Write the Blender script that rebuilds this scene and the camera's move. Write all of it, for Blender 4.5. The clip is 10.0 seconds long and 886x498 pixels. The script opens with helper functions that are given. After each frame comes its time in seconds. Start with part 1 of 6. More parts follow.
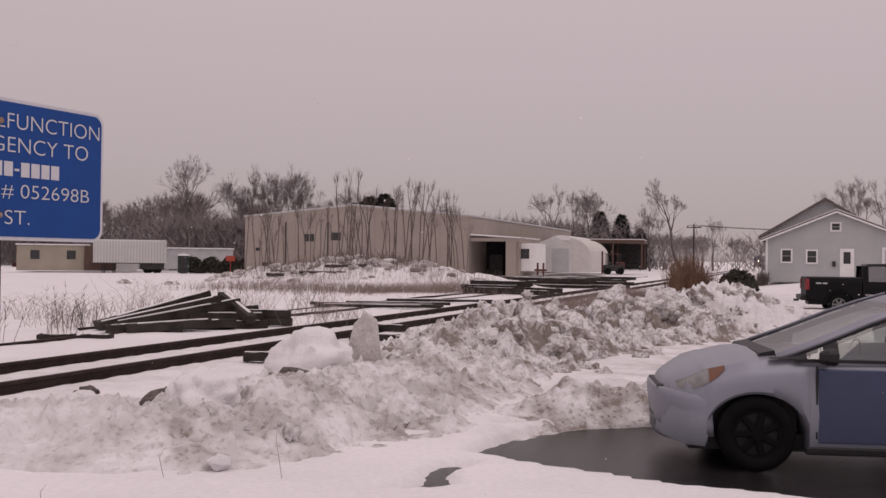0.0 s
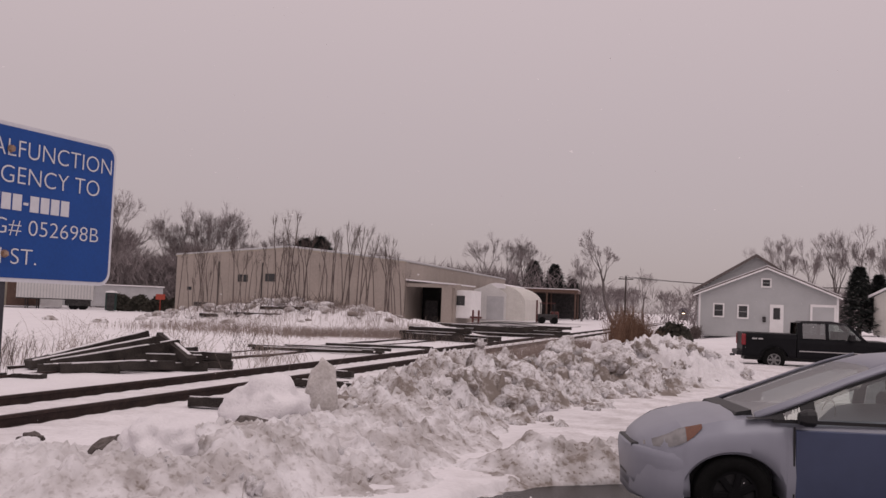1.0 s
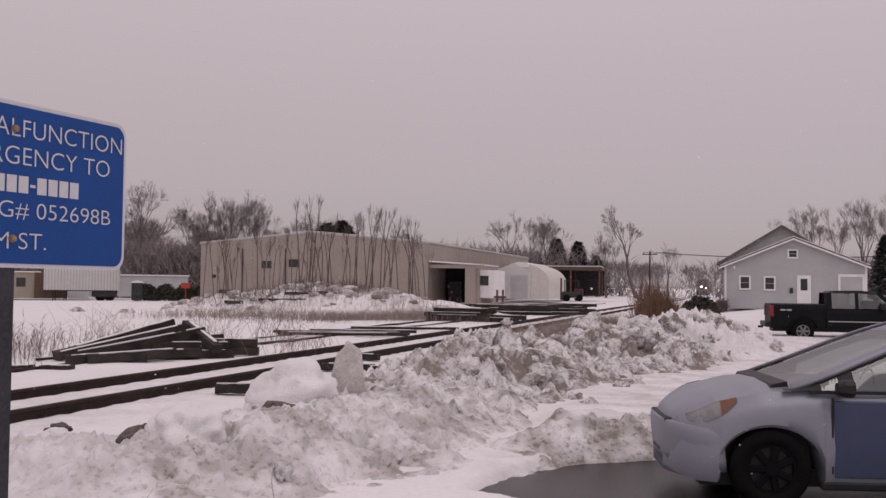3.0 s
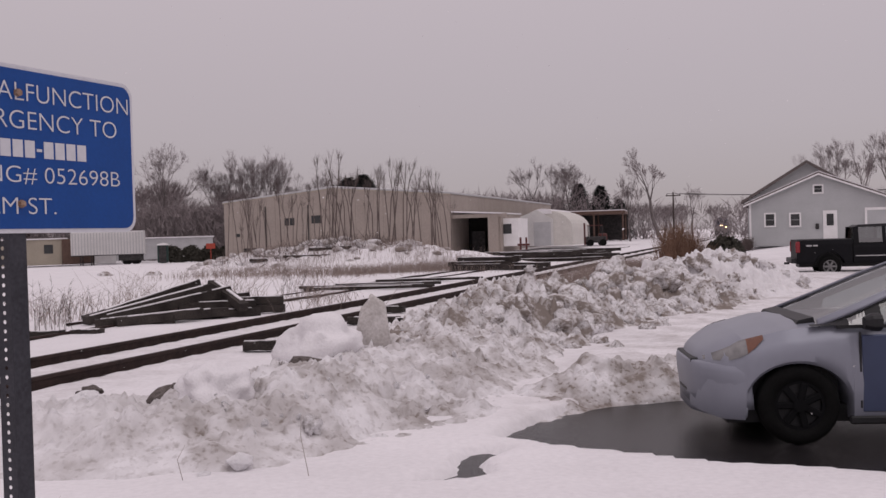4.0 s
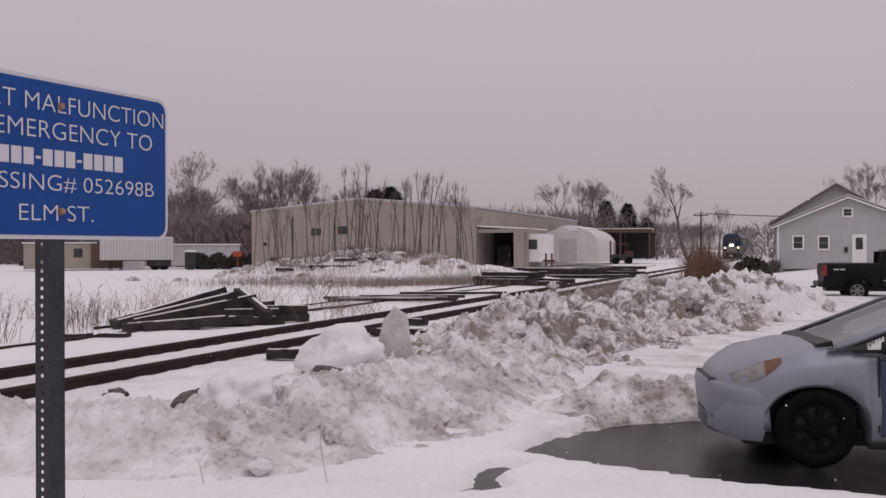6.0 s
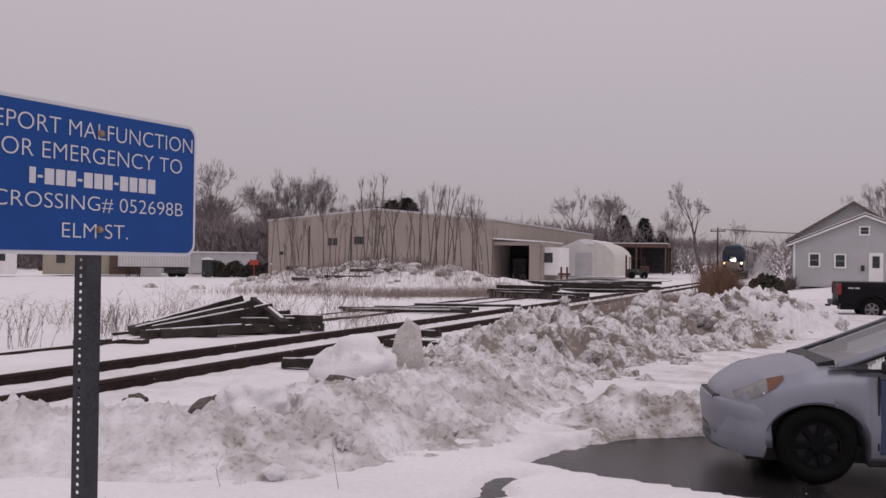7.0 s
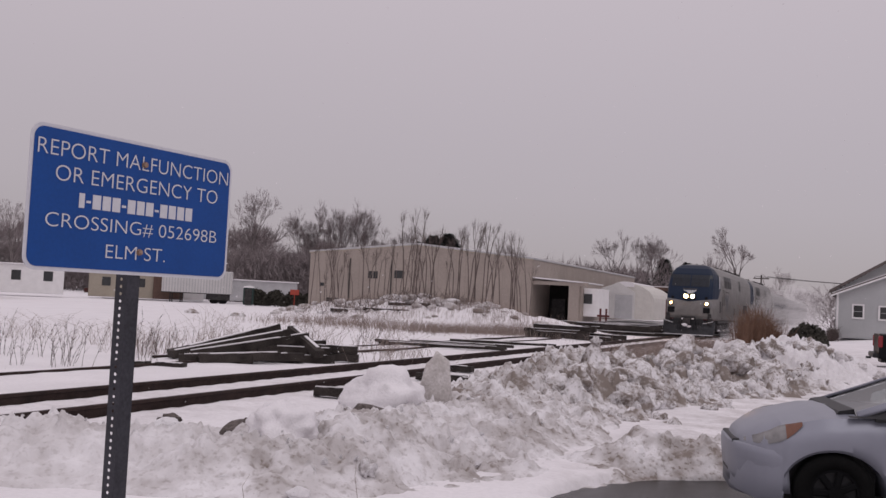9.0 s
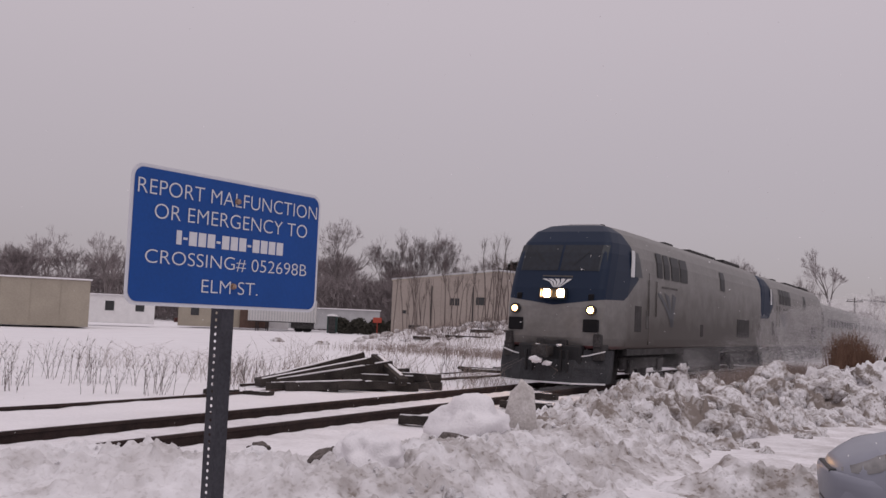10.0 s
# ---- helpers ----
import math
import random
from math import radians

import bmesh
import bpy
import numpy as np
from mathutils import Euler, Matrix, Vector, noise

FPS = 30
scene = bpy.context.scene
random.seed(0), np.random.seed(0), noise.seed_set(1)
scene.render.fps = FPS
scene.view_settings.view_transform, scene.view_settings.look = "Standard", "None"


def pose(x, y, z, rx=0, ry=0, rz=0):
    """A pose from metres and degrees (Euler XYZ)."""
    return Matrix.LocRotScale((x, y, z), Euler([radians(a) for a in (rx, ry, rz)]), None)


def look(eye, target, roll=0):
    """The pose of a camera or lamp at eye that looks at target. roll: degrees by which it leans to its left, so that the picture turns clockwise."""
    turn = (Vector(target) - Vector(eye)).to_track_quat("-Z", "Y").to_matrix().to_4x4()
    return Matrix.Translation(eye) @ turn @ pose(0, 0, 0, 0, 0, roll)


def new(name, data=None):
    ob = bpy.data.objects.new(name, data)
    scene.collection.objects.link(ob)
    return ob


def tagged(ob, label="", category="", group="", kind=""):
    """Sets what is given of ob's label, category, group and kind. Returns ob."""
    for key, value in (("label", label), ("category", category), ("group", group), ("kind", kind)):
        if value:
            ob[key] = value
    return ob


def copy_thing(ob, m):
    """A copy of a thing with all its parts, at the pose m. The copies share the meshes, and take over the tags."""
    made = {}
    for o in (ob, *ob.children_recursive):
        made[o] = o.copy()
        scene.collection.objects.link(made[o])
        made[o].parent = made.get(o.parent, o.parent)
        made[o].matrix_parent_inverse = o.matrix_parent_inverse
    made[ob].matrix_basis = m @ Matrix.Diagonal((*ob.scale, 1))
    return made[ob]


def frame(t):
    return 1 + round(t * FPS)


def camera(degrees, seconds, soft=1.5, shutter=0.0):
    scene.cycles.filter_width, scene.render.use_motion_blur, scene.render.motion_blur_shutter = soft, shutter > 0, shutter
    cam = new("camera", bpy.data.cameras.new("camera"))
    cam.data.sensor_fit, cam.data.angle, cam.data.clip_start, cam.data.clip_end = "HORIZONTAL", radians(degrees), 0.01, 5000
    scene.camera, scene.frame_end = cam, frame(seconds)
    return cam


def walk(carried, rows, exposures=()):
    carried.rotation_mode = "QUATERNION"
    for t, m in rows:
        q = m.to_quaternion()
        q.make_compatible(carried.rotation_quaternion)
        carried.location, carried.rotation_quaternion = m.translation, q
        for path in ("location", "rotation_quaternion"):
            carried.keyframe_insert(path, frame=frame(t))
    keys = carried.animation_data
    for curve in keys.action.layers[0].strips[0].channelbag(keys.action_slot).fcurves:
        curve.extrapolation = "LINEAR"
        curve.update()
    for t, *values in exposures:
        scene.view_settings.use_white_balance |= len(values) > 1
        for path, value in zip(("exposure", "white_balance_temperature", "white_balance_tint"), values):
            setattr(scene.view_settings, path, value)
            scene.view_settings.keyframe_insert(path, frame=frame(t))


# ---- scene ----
cam = camera(48.9, 10.0)
PATH = [
    (0, (9.43, -0.366, 1.671), (9.009, 1.589, 1.689), 0.7),
    (0.5, (9.119, -0.39, 1.705), (8.84, 1.588, 1.806), 2.1),
    (1, (9.022, -0.2, 1.695), (8.735, 1.776, 1.809), 2.3),
    (1.5, (9.015, -0.008, 1.695), (8.701, 1.965, 1.79), 2.2),
    (2, (8.961, -0.023, 1.69), (8.662, 1.953, 1.784), 1.1),
    (2.5, (8.971, -0.057, 1.683), (8.647, 1.915, 1.781), 1.2),
    (4, (9.009, -0.014, 1.669), (8.63, 1.95, 1.642), -1.7),
    (4.5, (9.016, 0.012, 1.672), (8.522, 1.949, 1.623), -1.5),
    (5, (9.043, -0.027, 1.673), (8.494, 1.896, 1.637), -1.2),
    (6.5, (9.073, -0.236, 1.682), (8.685, 1.726, 1.698), 0.1),
    (7, (9.143, -0.356, 1.705), (8.681, 1.59, 1.73), 0.7),
    (7.5, (9.252, -0.312, 1.691), (8.801, 1.636, 1.74), 1.6),
    (8, (9.344, -0.329, 1.704), (8.82, 1.599, 1.781), 2.4),
    (8.5, (9.324, -0.436, 1.705), (8.775, 1.485, 1.801), 2.8),
    (9, (9.309, -0.576, 1.692), (8.764, 1.345, 1.789), 2.9),
    (9.5, (9.298, -0.635, 1.712), (8.735, 1.28, 1.828), 3.4),
    (10, (9.297, -0.605, 1.706), (8.593, 1.261, 1.85), 2.4),
]
walk(cam, [(t, look(eye, target, roll)) for t, eye, target, roll in PATH],
     ((0, 0, 6980, 16), (2.5, 0, 6860, 15.5), (4, 0, 6580, 12.5), (7, 0, 6480, 12), (10, 0, 6440, 11)))


# ---- light: even overcast, brighter overhead ----
world = bpy.data.worlds.new("overcast")
scene.world = world
world.use_nodes = True
wn, wl = world.node_tree.nodes, world.node_tree.links
wn.clear()
sky = wn.new("ShaderNodeTexSky")
sky.sky_type, sky.sun_disc, sky.sun_elevation, sky.sun_rotation = "NISHITA", False, radians(35), radians(200)
cloud = wn.new("ShaderNodeValToRGB")
cloud.color_ramp.elements[0].position, cloud.color_ramp.elements[0].color = 0.0, (0.345, 0.305, 0.325, 1)
cloud.color_ramp.elements[1].position, cloud.color_ramp.elements[1].color = 1.0, (0.74, 0.66, 0.70, 1)
for pos, col in ((0.10, (0.425, 0.375, 0.40, 1)), (0.30, (0.52, 0.46, 0.49, 1))):
    el = cloud.color_ramp.elements.new(pos)
    el.color = col
coord, sep, mix, back, wout = (wn.new(n) for n in ("ShaderNodeTexCoord", "ShaderNodeSeparateXYZ", "ShaderNodeMixRGB", "ShaderNodeBackground", "ShaderNodeOutputWorld"))
mix.inputs[0].default_value = 0.006
wl.new(coord.outputs["Generated"], sep.inputs[0])
wl.new(sep.outputs["Z"], cloud.inputs[0])
wl.new(cloud.outputs[0], mix.inputs[1])
wl.new(sky.outputs[0], mix.inputs[2])
wl.new(mix.outputs[0], back.inputs[0])
back.inputs[1].default_value = 1.0
wl.new(back.outputs[0], wout.inputs[0])
sun = new("sun", bpy.data.lights.new("sun", "SUN"))
sun.data.energy, sun.data.angle, sun.data.color = 0.45, radians(40), (1.0, 0.97, 0.95)
sun.matrix_world = look((0, 0, 60), (-14, 12, 25))
scene.view_settings.exposure = 0.0


# ---- materials ----
def mat(name, col, rough=0.8, metal=0.0, var=0.25, scale=3.0, fine=60.0, bump=0.0, col2=None, emit=None, spec=0.3, bscale=None):
    """A surface whose colour wanders at two scales, with relief."""
    m = bpy.data.materials.new(name)
    m.use_nodes = True
    nt = m.node_tree
    b = nt.nodes["Principled BSDF"]
    b.inputs["Roughness"].default_value, b.inputs["Metallic"].default_value = rough, metal
    b.inputs["Specular IOR Level"].default_value = spec
    if emit:
        b.inputs["Emission Color"].default_value, b.inputs["Emission Strength"].default_value = (*emit[:3], 1), emit[3]
    tc = nt.nodes.new("ShaderNodeTexCoord")
    n1, n2 = nt.nodes.new("ShaderNodeTexNoise"), nt.nodes.new("ShaderNodeTexNoise")
    n1.inputs["Scale"].default_value, n2.inputs["Scale"].default_value = scale, fine
    n1.inputs["Detail"].default_value = 5
    n2.inputs["Detail"].default_value = 4
    add = nt.nodes.new("ShaderNodeMath")
    add.operation = "ADD"
    ramp = nt.nodes.new("ShaderNodeValToRGB")
    lo = tuple(c * (1 - var) for c in col) if col2 is None else col
    hi = tuple(min(1, c * (1 + var)) for c in col) if col2 is None else col2
    ramp.color_ramp.elements[0].color, ramp.color_ramp.elements[1].color = (*lo, 1), (*hi, 1)
    ramp.color_ramp.elements[0].position, ramp.color_ramp.elements[1].position = 0.38, 0.64
    half = nt.nodes.new("ShaderNodeMath")
    half.operation = "MULTIPLY"
    half.inputs[1].default_value = 0.5
    nt.links.new(tc.outputs["Object"], n1.inputs["Vector"])
    nt.links.new(tc.outputs["Object"], n2.inputs["Vector"])
    nt.links.new(n1.outputs["Fac"], add.inputs[0])
    nt.links.new(n2.outputs["Fac"], add.inputs[1])
    nt.links.new(add.outputs[0], half.inputs[0])
    nt.links.new(half.outputs[0], ramp.inputs[0])
    nt.links.new(ramp.outputs[0], b.inputs["Base Color"])
    if bump:
        bp = nt.nodes.new("ShaderNodeBump")
        bp.inputs["Strength"].default_value, bp.inputs["Distance"].default_value = 0.6, bump
        nt.links.new((n2 if bscale is None else n1).outputs["Fac"], bp.inputs["Height"])
        nt.links.new(bp.outputs[0], b.inputs["Normal"])
    return m


SNOW = mat("snow", (0.80, 0.78, 0.80), 0.9, var=0.06, scale=0.7, fine=18, bump=0.02)
DIRTY = mat("dirty_snow", (0.80, 0.785, 0.805), 0.9, var=0.05, scale=1.6, fine=9, bump=0.03)


def add_dirt(m):
    """Grit and sand in ploughed snow: patches and specks, as much as the mesh's own dirt value says."""
    nt = m.node_tree
    b = nt.nodes["Principled BSDF"]
    base = b.inputs["Base Color"].links[0].from_socket
    tc, at = nt.nodes.new("ShaderNodeTexCoord"), nt.nodes.new("ShaderNodeAttribute")
    at.attribute_name = "dirt"
    fac = None
    for scale, lo, hi, k in ((1.6, .40, .66, .85), (6.0, .46, .68, .50), (19.0, .54, .68, .50)):
        n, r = nt.nodes.new("ShaderNodeTexNoise"), nt.nodes.new("ShaderNodeMapRange")
        n.inputs["Scale"].default_value, n.inputs["Detail"].default_value = scale, 6
        r.inputs["From Min"].default_value, r.inputs["From Max"].default_value, r.inputs["To Max"].default_value = lo, hi, k
        nt.links.new(tc.outputs["Object"], n.inputs["Vector"])
        nt.links.new(n.outputs["Fac"], r.inputs["Value"])
        if fac is None:
            fac = r.outputs[0]
        else:
            mx = nt.nodes.new("ShaderNodeMath")
            mx.operation = "ADD"
            nt.links.new(fac, mx.inputs[0])
            nt.links.new(r.outputs[0], mx.inputs[1])
            fac = mx.outputs[0]
    mul, mix = nt.nodes.new("ShaderNodeMath"), nt.nodes.new("ShaderNodeMixRGB")
    mul.operation, mul.use_clamp = "MULTIPLY", True
    nt.links.new(fac, mul.inputs[0])
    nt.links.new(at.outputs["Fac"], mul.inputs[1])
    nt.links.new(mul.outputs[0], mix.inputs[0])
    nt.links.new(base, mix.inputs[1])
    mix.inputs[2].default_value = (0.235, 0.20, 0.178, 1)
    nt.links.new(mix.outputs[0], b.inputs["Base Color"])


add_dirt(DIRTY)
add_dirt(SNOW)
ASPHALT = mat("wet_asphalt", (0.021, 0.019, 0.020), 0.26, var=0.35, scale=1.5, fine=120, bump=0.003, spec=0.22)
RAIL = mat("rusty_rail", (0.020, 0.013, 0.012), 0.8, 0.1, scale=6, fine=80, col2=(0.055, 0.034, 0.03))
TIE = mat("creosoted_tie", (0.030, 0.024, 0.022), 0.85, scale=4, fine=50, bump=0.01, col2=(0.10, 0.08, 0.075))
BEIGE = mat("beige_metal_siding", (0.335, 0.29, 0.258), 0.6, var=0.1, scale=0.4, fine=5)
GREY = mat("grey_clapboard", (0.44, 0.45, 0.455), 0.7, var=0.08, scale=0.8, fine=20)
WHITE = mat("white_paint", (0.78, 0.77, 0.77), 0.6, var=0.07, scale=1.5, fine=25)
DARK = mat("opening_shade", (0.02, 0.018, 0.018), 0.8)
BLUE = mat("sign_blue", (0.004, 0.056, 0.25), 0.45, var=0.08, scale=6, fine=90)
SIGNWHITE = mat("sign_white", (0.58, 0.58, 0.62), 0.5, var=0.05)
STEEL = mat("post_steel", (0.055, 0.055, 0.065), 0.5, 0.6, scale=5, fine=90)


# ---- mesh helpers ----
def part(name, bm, material, parent=None, label="", smooth=False, kind=""):
    me = bpy.data.meshes.new(name)
    bm.to_mesh(me)
    bm.free()
    for m in material if isinstance(material, (list, tuple)) else [material]:
        me.materials.append(m)
    if smooth:
        me.polygons.foreach_set("use_smooth", [True] * len(me.polygons))
    ob = new(name, me)
    if parent is not None:
        ob.parent = parent
    return tagged(ob, label=label, kind=kind)


def thing(name, m, label, category, group="", kind=""):
    ob = new(name)
    ob.matrix_world = m
    return tagged(ob, label, category, group, kind)


def box(bm, x0, x1, y0, y1, z0, z1, bevel=0.0, m=None, mi=0):
    vs = [bm.verts.new(v) for v in ((x0, y0, z0), (x1, y0, z0), (x1, y1, z0), (x0, y1, z0), (x0, y0, z1), (x1, y0, z1), (x1, y1, z1), (x0, y1, z1))]
    fs = [bm.faces.new([vs[i] for i in q]) for q in ((0, 3, 2, 1), (4, 5, 6, 7), (0, 1, 5, 4), (1, 2, 6, 5), (2, 3, 7, 6), (3, 0, 4, 7))]
    for f in fs:
        f.material_index = mi
    if bevel:
        es = list({e for f in fs for e in f.edges})
        r = bmesh.ops.bevel(bm, geom=es, offset=bevel, segments=1, affect="EDGES")
        vs = list({v for f in fs if f.is_valid for v in f.verts} | {v for f in r["faces"] for v in f.verts})
    if m is not None:
        bmesh.ops.transform(bm, matrix=m, verts=[v for v in vs if v.is_valid])
    return bm


def boxes(*rows, bevel=0.0):
    bm = bmesh.new()
    for r in rows:
        box(bm, *r, bevel=bevel)
    return bm


def prism(pts, y0, y1, axis="y"):
    """An outline in x and z (or y and z), drawn out between two values of the third axis."""
    bm = bmesh.new()
    put = (lambda a, c, s: (a, s, c)) if axis == "y" else (lambda a, c, s: (s, a, c))
    a = [bm.verts.new(put(x, z, y0)) for x, z in pts]
    b = [bm.verts.new(put(x, z, y1)) for x, z in pts]
    n = len(pts)
    for i in range(n):
        bm.faces.new((a[i], a[(i + 1) % n], b[(i + 1) % n], b[i]))
    bm.faces.new(a[::-1])
    bm.faces.new(b)
    bmesh.ops.recalc_face_normals(bm, faces=bm.faces)
    return bm


# ---- the railway line ----
def track(y):
    return 0.1358 * y - 0.0997e-3 * y * y + 0.2768e-6 * y ** 3 - 1.55e-4 * max(0.0, y - 215) ** 2


def track_turn(y):
    return -math.degrees(math.atan(0.1358 - 0.1994e-3 * y + 0.8304e-6 * y * y - 3.1e-4 * max(0.0, y - 215)))


# ---- ground: one sheet of snow with bed, mound and lot ----
def smooth(a, b, v):
    t = min(1.0, max(0.0, (v - a) / (b - a)))
    return t * t * (3 - 2 * t)


LOT = ((7.86, 8.12), (7.93, 8.44), (8.16, 9.05), (8.52, 9.73), (8.97, 10.06), (9.48, 10.34), (11.0, 11.0), (15.0, 12.0), (15.0, 6.0), (12.0, 6.6), (10.07, 7.2), (9.54, 7.34), (8.97, 7.6), (8.37, 7.82))
PUDDLE = ((7.52, 6.62), (7.60, 6.76), (7.68, 6.95), (7.68, 7.30), (7.70, 7.59), (7.83, 7.69), (8.03, 7.61), (7.93, 7.42), (7.85, 7.22), (7.97, 6.87), (7.90, 6.70), (7.70, 6.62))


def inside(x, y, poly):
    """Signed distance to an outline, positive inside."""
    odd, best = False, 1e9
    for i in range(len(poly)):
        (ax, ay), (bx, by) = poly[i - 1], poly[i]
        if (ay > y) != (by > y) and x < (bx - ax) * (y - ay) / (by - ay) + ax:
            odd = not odd
        dx, dy = bx - ax, by - ay
        t = min(1, max(0, ((x - ax) * dx + (y - ay) * dy) / (dx * dx + dy * dy)))
        best = min(best, math.hypot(x - ax - t * dx, y - ay - t * dy))
    return best if odd else -best


def ground_z(x, y):
    off = (x - track(y)) * 0.991 if abs(y) < 420 else 99.0
    z = -0.0018 * max(-60.0, min(y, 150.0))
    z += 0.03 - 0.009 * max(0.0, -x - 6) * smooth(150, 60, abs(x))
    z += 0.5 * smooth(9, 16, x - 0.13 * y + 4) * smooth(42, 64, y)
    z += 0.05 * noise.fractal((x * 0.35, y * 0.35, 1.0), 1.0, 2.1, 4) * smooth(0.9, 3.0, abs(off))
    z += 0.012 * noise.noise((x * 3.0, y * 3.0, 7.0))
    # snow packed about the rails
    if abs(off) < 2.2:
        near = smooth(2.2, 1.1, abs(off))
        z += near * 0.028
        if abs(abs(off) - 0.75) < 0.13:
            z -= 0.035
    # overgrown heap before the warehouse
    u, v = (x + 8.0) / 9.5, (y - 57.0 + 0.12 * (x + 8)) / 5.0
    r = u * u + v * v
    if r < 3:
        z += max(0.0, 1 - r / 1.6) ** 1.2 * (1.55 + 0.5 * noise.fractal((x * 0.5, y * 0.5, 3), 1.0, 2.0, 4))
    # verge falls to the wet lot
    if 6 < x < 17 and 4 < y < 13:
        wob = 0.05 * noise.noise((x * 2.5, y * 2.5, 5.0)) + 0.05 * noise.noise((x * 7, y * 7, 2.0))
        d = max(inside(x, y, LOT), inside(x, y, PUDDLE)) + wob
        z = z * (1 - smooth(-0.18, 0.02, d)) + (-0.02 - 0.16 * smooth(-0.06, 0.06, d)) * smooth(-0.18, 0.02, d)
    return z


def axis_steps(fine0, fine1, step, far, grow=1.22):
    v = list(np.arange(fine0, fine1, step))
    d, a, b = step, fine0, fine1
    while a > -far:
        d = min(d * grow, 160)
        a -= d
        v.insert(0, a)
    d = step
    while b < far:
        v.append(b)
        d = min(d * grow, 160)
        b += d
    return v


gx, gy = axis_steps(-7.0, 13.0, 0.075, 2200), axis_steps(3.0, 30.0, 0.09, 2200, 1.10)
verts = [(x, y, ground_z(x, y)) for y in gy for x in gx]
nx = len(gx)
faces = [(j * nx + i, j * nx + i + 1, (j + 1) * nx + i + 1, (j + 1) * nx + i) for j in range(len(gy) - 1) for i in range(nx - 1)]
me = bpy.data.meshes.new("ground")
me.from_pydata(verts, [], faces)
me.materials.append(SNOW)
at = me.attributes.new("dirt", "FLOAT", "POINT")
at.data.foreach_set("value", [0.36 * smooth(6.8, 8.2, x - 0.16 * (y - 8)) * smooth(7.5, 10.5, y) * smooth(60, 40, y) + 0.22 * smooth(2.6, 1.2, abs(x - track(y)) if abs(y) < 200 else 9) for x, y, z in verts])
me.polygons.foreach_set("use_smooth", [True] * len(me.polygons))
tagged(new("ground", me), "snow-covered open ground beside the railway line", "ground", kind="structure")

bm = bmesh.new()
bmesh.ops.create_grid(bm, x_segments=24, y_segments=20, size=1.0, matrix=Matrix.Translation((11.4, 8.2, -0.085)) @ Matrix.Diagonal((4.6, 3.9, 1, 1)))
part("pavement", bm, ASPHALT, None, "wet dark asphalt showing through the snow", kind="structure")


# ---- rails and ties ----
def sweep(off, y0, y1, top, step=3.0, scale=1.0):
    bm = bmesh.new()
    prof = ((-.036, 0), (.036, 0), (.038, -.038), (.012, -.05), (.012, -.14), (.07, -.165), (.07, -.18), (-.07, -.18), (-.07, -.165), (-.012, -.14), (-.012, -.05), (-.038, -.038))
    last, y = None, y0
    while y <= y1:
        a = radians(track_turn(y))
        wob = 0.0 if scale == 1.0 else 0.05 * noise.noise((y * 0.3, off, 0))
        ring = [bm.verts.new((track(y) + (off + p) * math.cos(a), y + (off + p) * math.sin(a), top - 0.0018 * y + z + wob)) for p, z in prof]
        if last:
            for i in range(len(prof)):
                bm.faces.new((last[i], last[(i + 1) % len(prof)], ring[(i + 1) % len(prof)], ring[i]))
        last, y = ring, y + step
    return bm


railway = thing("railway_track", pose(0, 0, 0), "pair of rusty steel rails half buried in snow", "railway track", kind="structure")
for off in (0.75, -0.75):
    part("rail", sweep(off, -70, 420, 0.18), RAIL, railway)
siding = thing("siding_track", pose(0, 0, 0), "old rusty siding rails almost buried in snow", "railway track", kind="structure")
part("rail", sweep(-3.75, -30, 90, 0.10, 1.5, 0.9), RAIL, siding)
part("rail", sweep(-5.2, 18, 110, 0.09, 1.5, 0.9), RAIL, siding)
rng = random.Random(5)
tie_bm = boxes((-1.3, 1.3, -.11, .11, -.17, 0), bevel=.012)
tie0 = part("tie", tie_bm, TIE, railway)
tie0.matrix_basis = pose(track(6), 6, -0.03, 0, 0, track_turn(6))
for i in range(1, 150):
    y = 6 + i * 0.56
    o = new("tie", tie0.data)
    o.parent = railway
    o.matrix_basis = pose(track(y) + rng.uniform(-.06, .06), y, -0.03 - 0.0018 * y + rng.uniform(-.03, .075), 0, rng.uniform(-.8, .8), track_turn(y) + rng.uniform(-1, 1))


# ---- ploughed snow bank ----
CREST = ((-4.0, 5.0, .25, 1.0), (0.5, 6.2, .33, 1.0), (2.6, 7.0, .38, 1.0), (4.3, 7.6, .42, .95), (5.5, 7.9, .44, 1.0), (6.2, 9.0, .52, 1.2), (6.25, 11.0, .50, 1.15), (6.5, 13.0, .60, 1.1), (6.75, 16.7, .92, 1.15), (8.0, 18.8, .60, 1.2), (9.3, 22.0, .70, 1.4), (10.3, 25.5, .80, 1.6), (11.3, 28.4, 1.12, 1.9), (12.1, 29.0, .85, 1.3), (12.5, 29.2, .35, .9))
RIDGE = ((7.75, 9.4, .12, .45), (8.15, 9.95, .22, .42), (8.65, 10.4, .30, .42), (9.3, 10.8, .33, .42), (10.2, 11.15, .31, .42), (12.5, 12.1, .2, .45))


def along(x, y, line):
    best = (9.0, 0.0, 0.0)
    for i in range(1, len(line)):
        (ax, ay, az, aw), (bx, by, bz, bw) = line[i - 1], line[i]
        dx, dy = bx - ax, by - ay
        t = min(1, max(0, ((x - ax) * dx + (y - ay) * dy) / (dx * dx + dy * dy)))
        w = aw + (bw - aw) * t
        d = math.hypot(x - ax - t * dx, y - ay - t * dy) / w
        if d < best[0]:
            best = (d, az + (bz - az) * t, t)
    return best


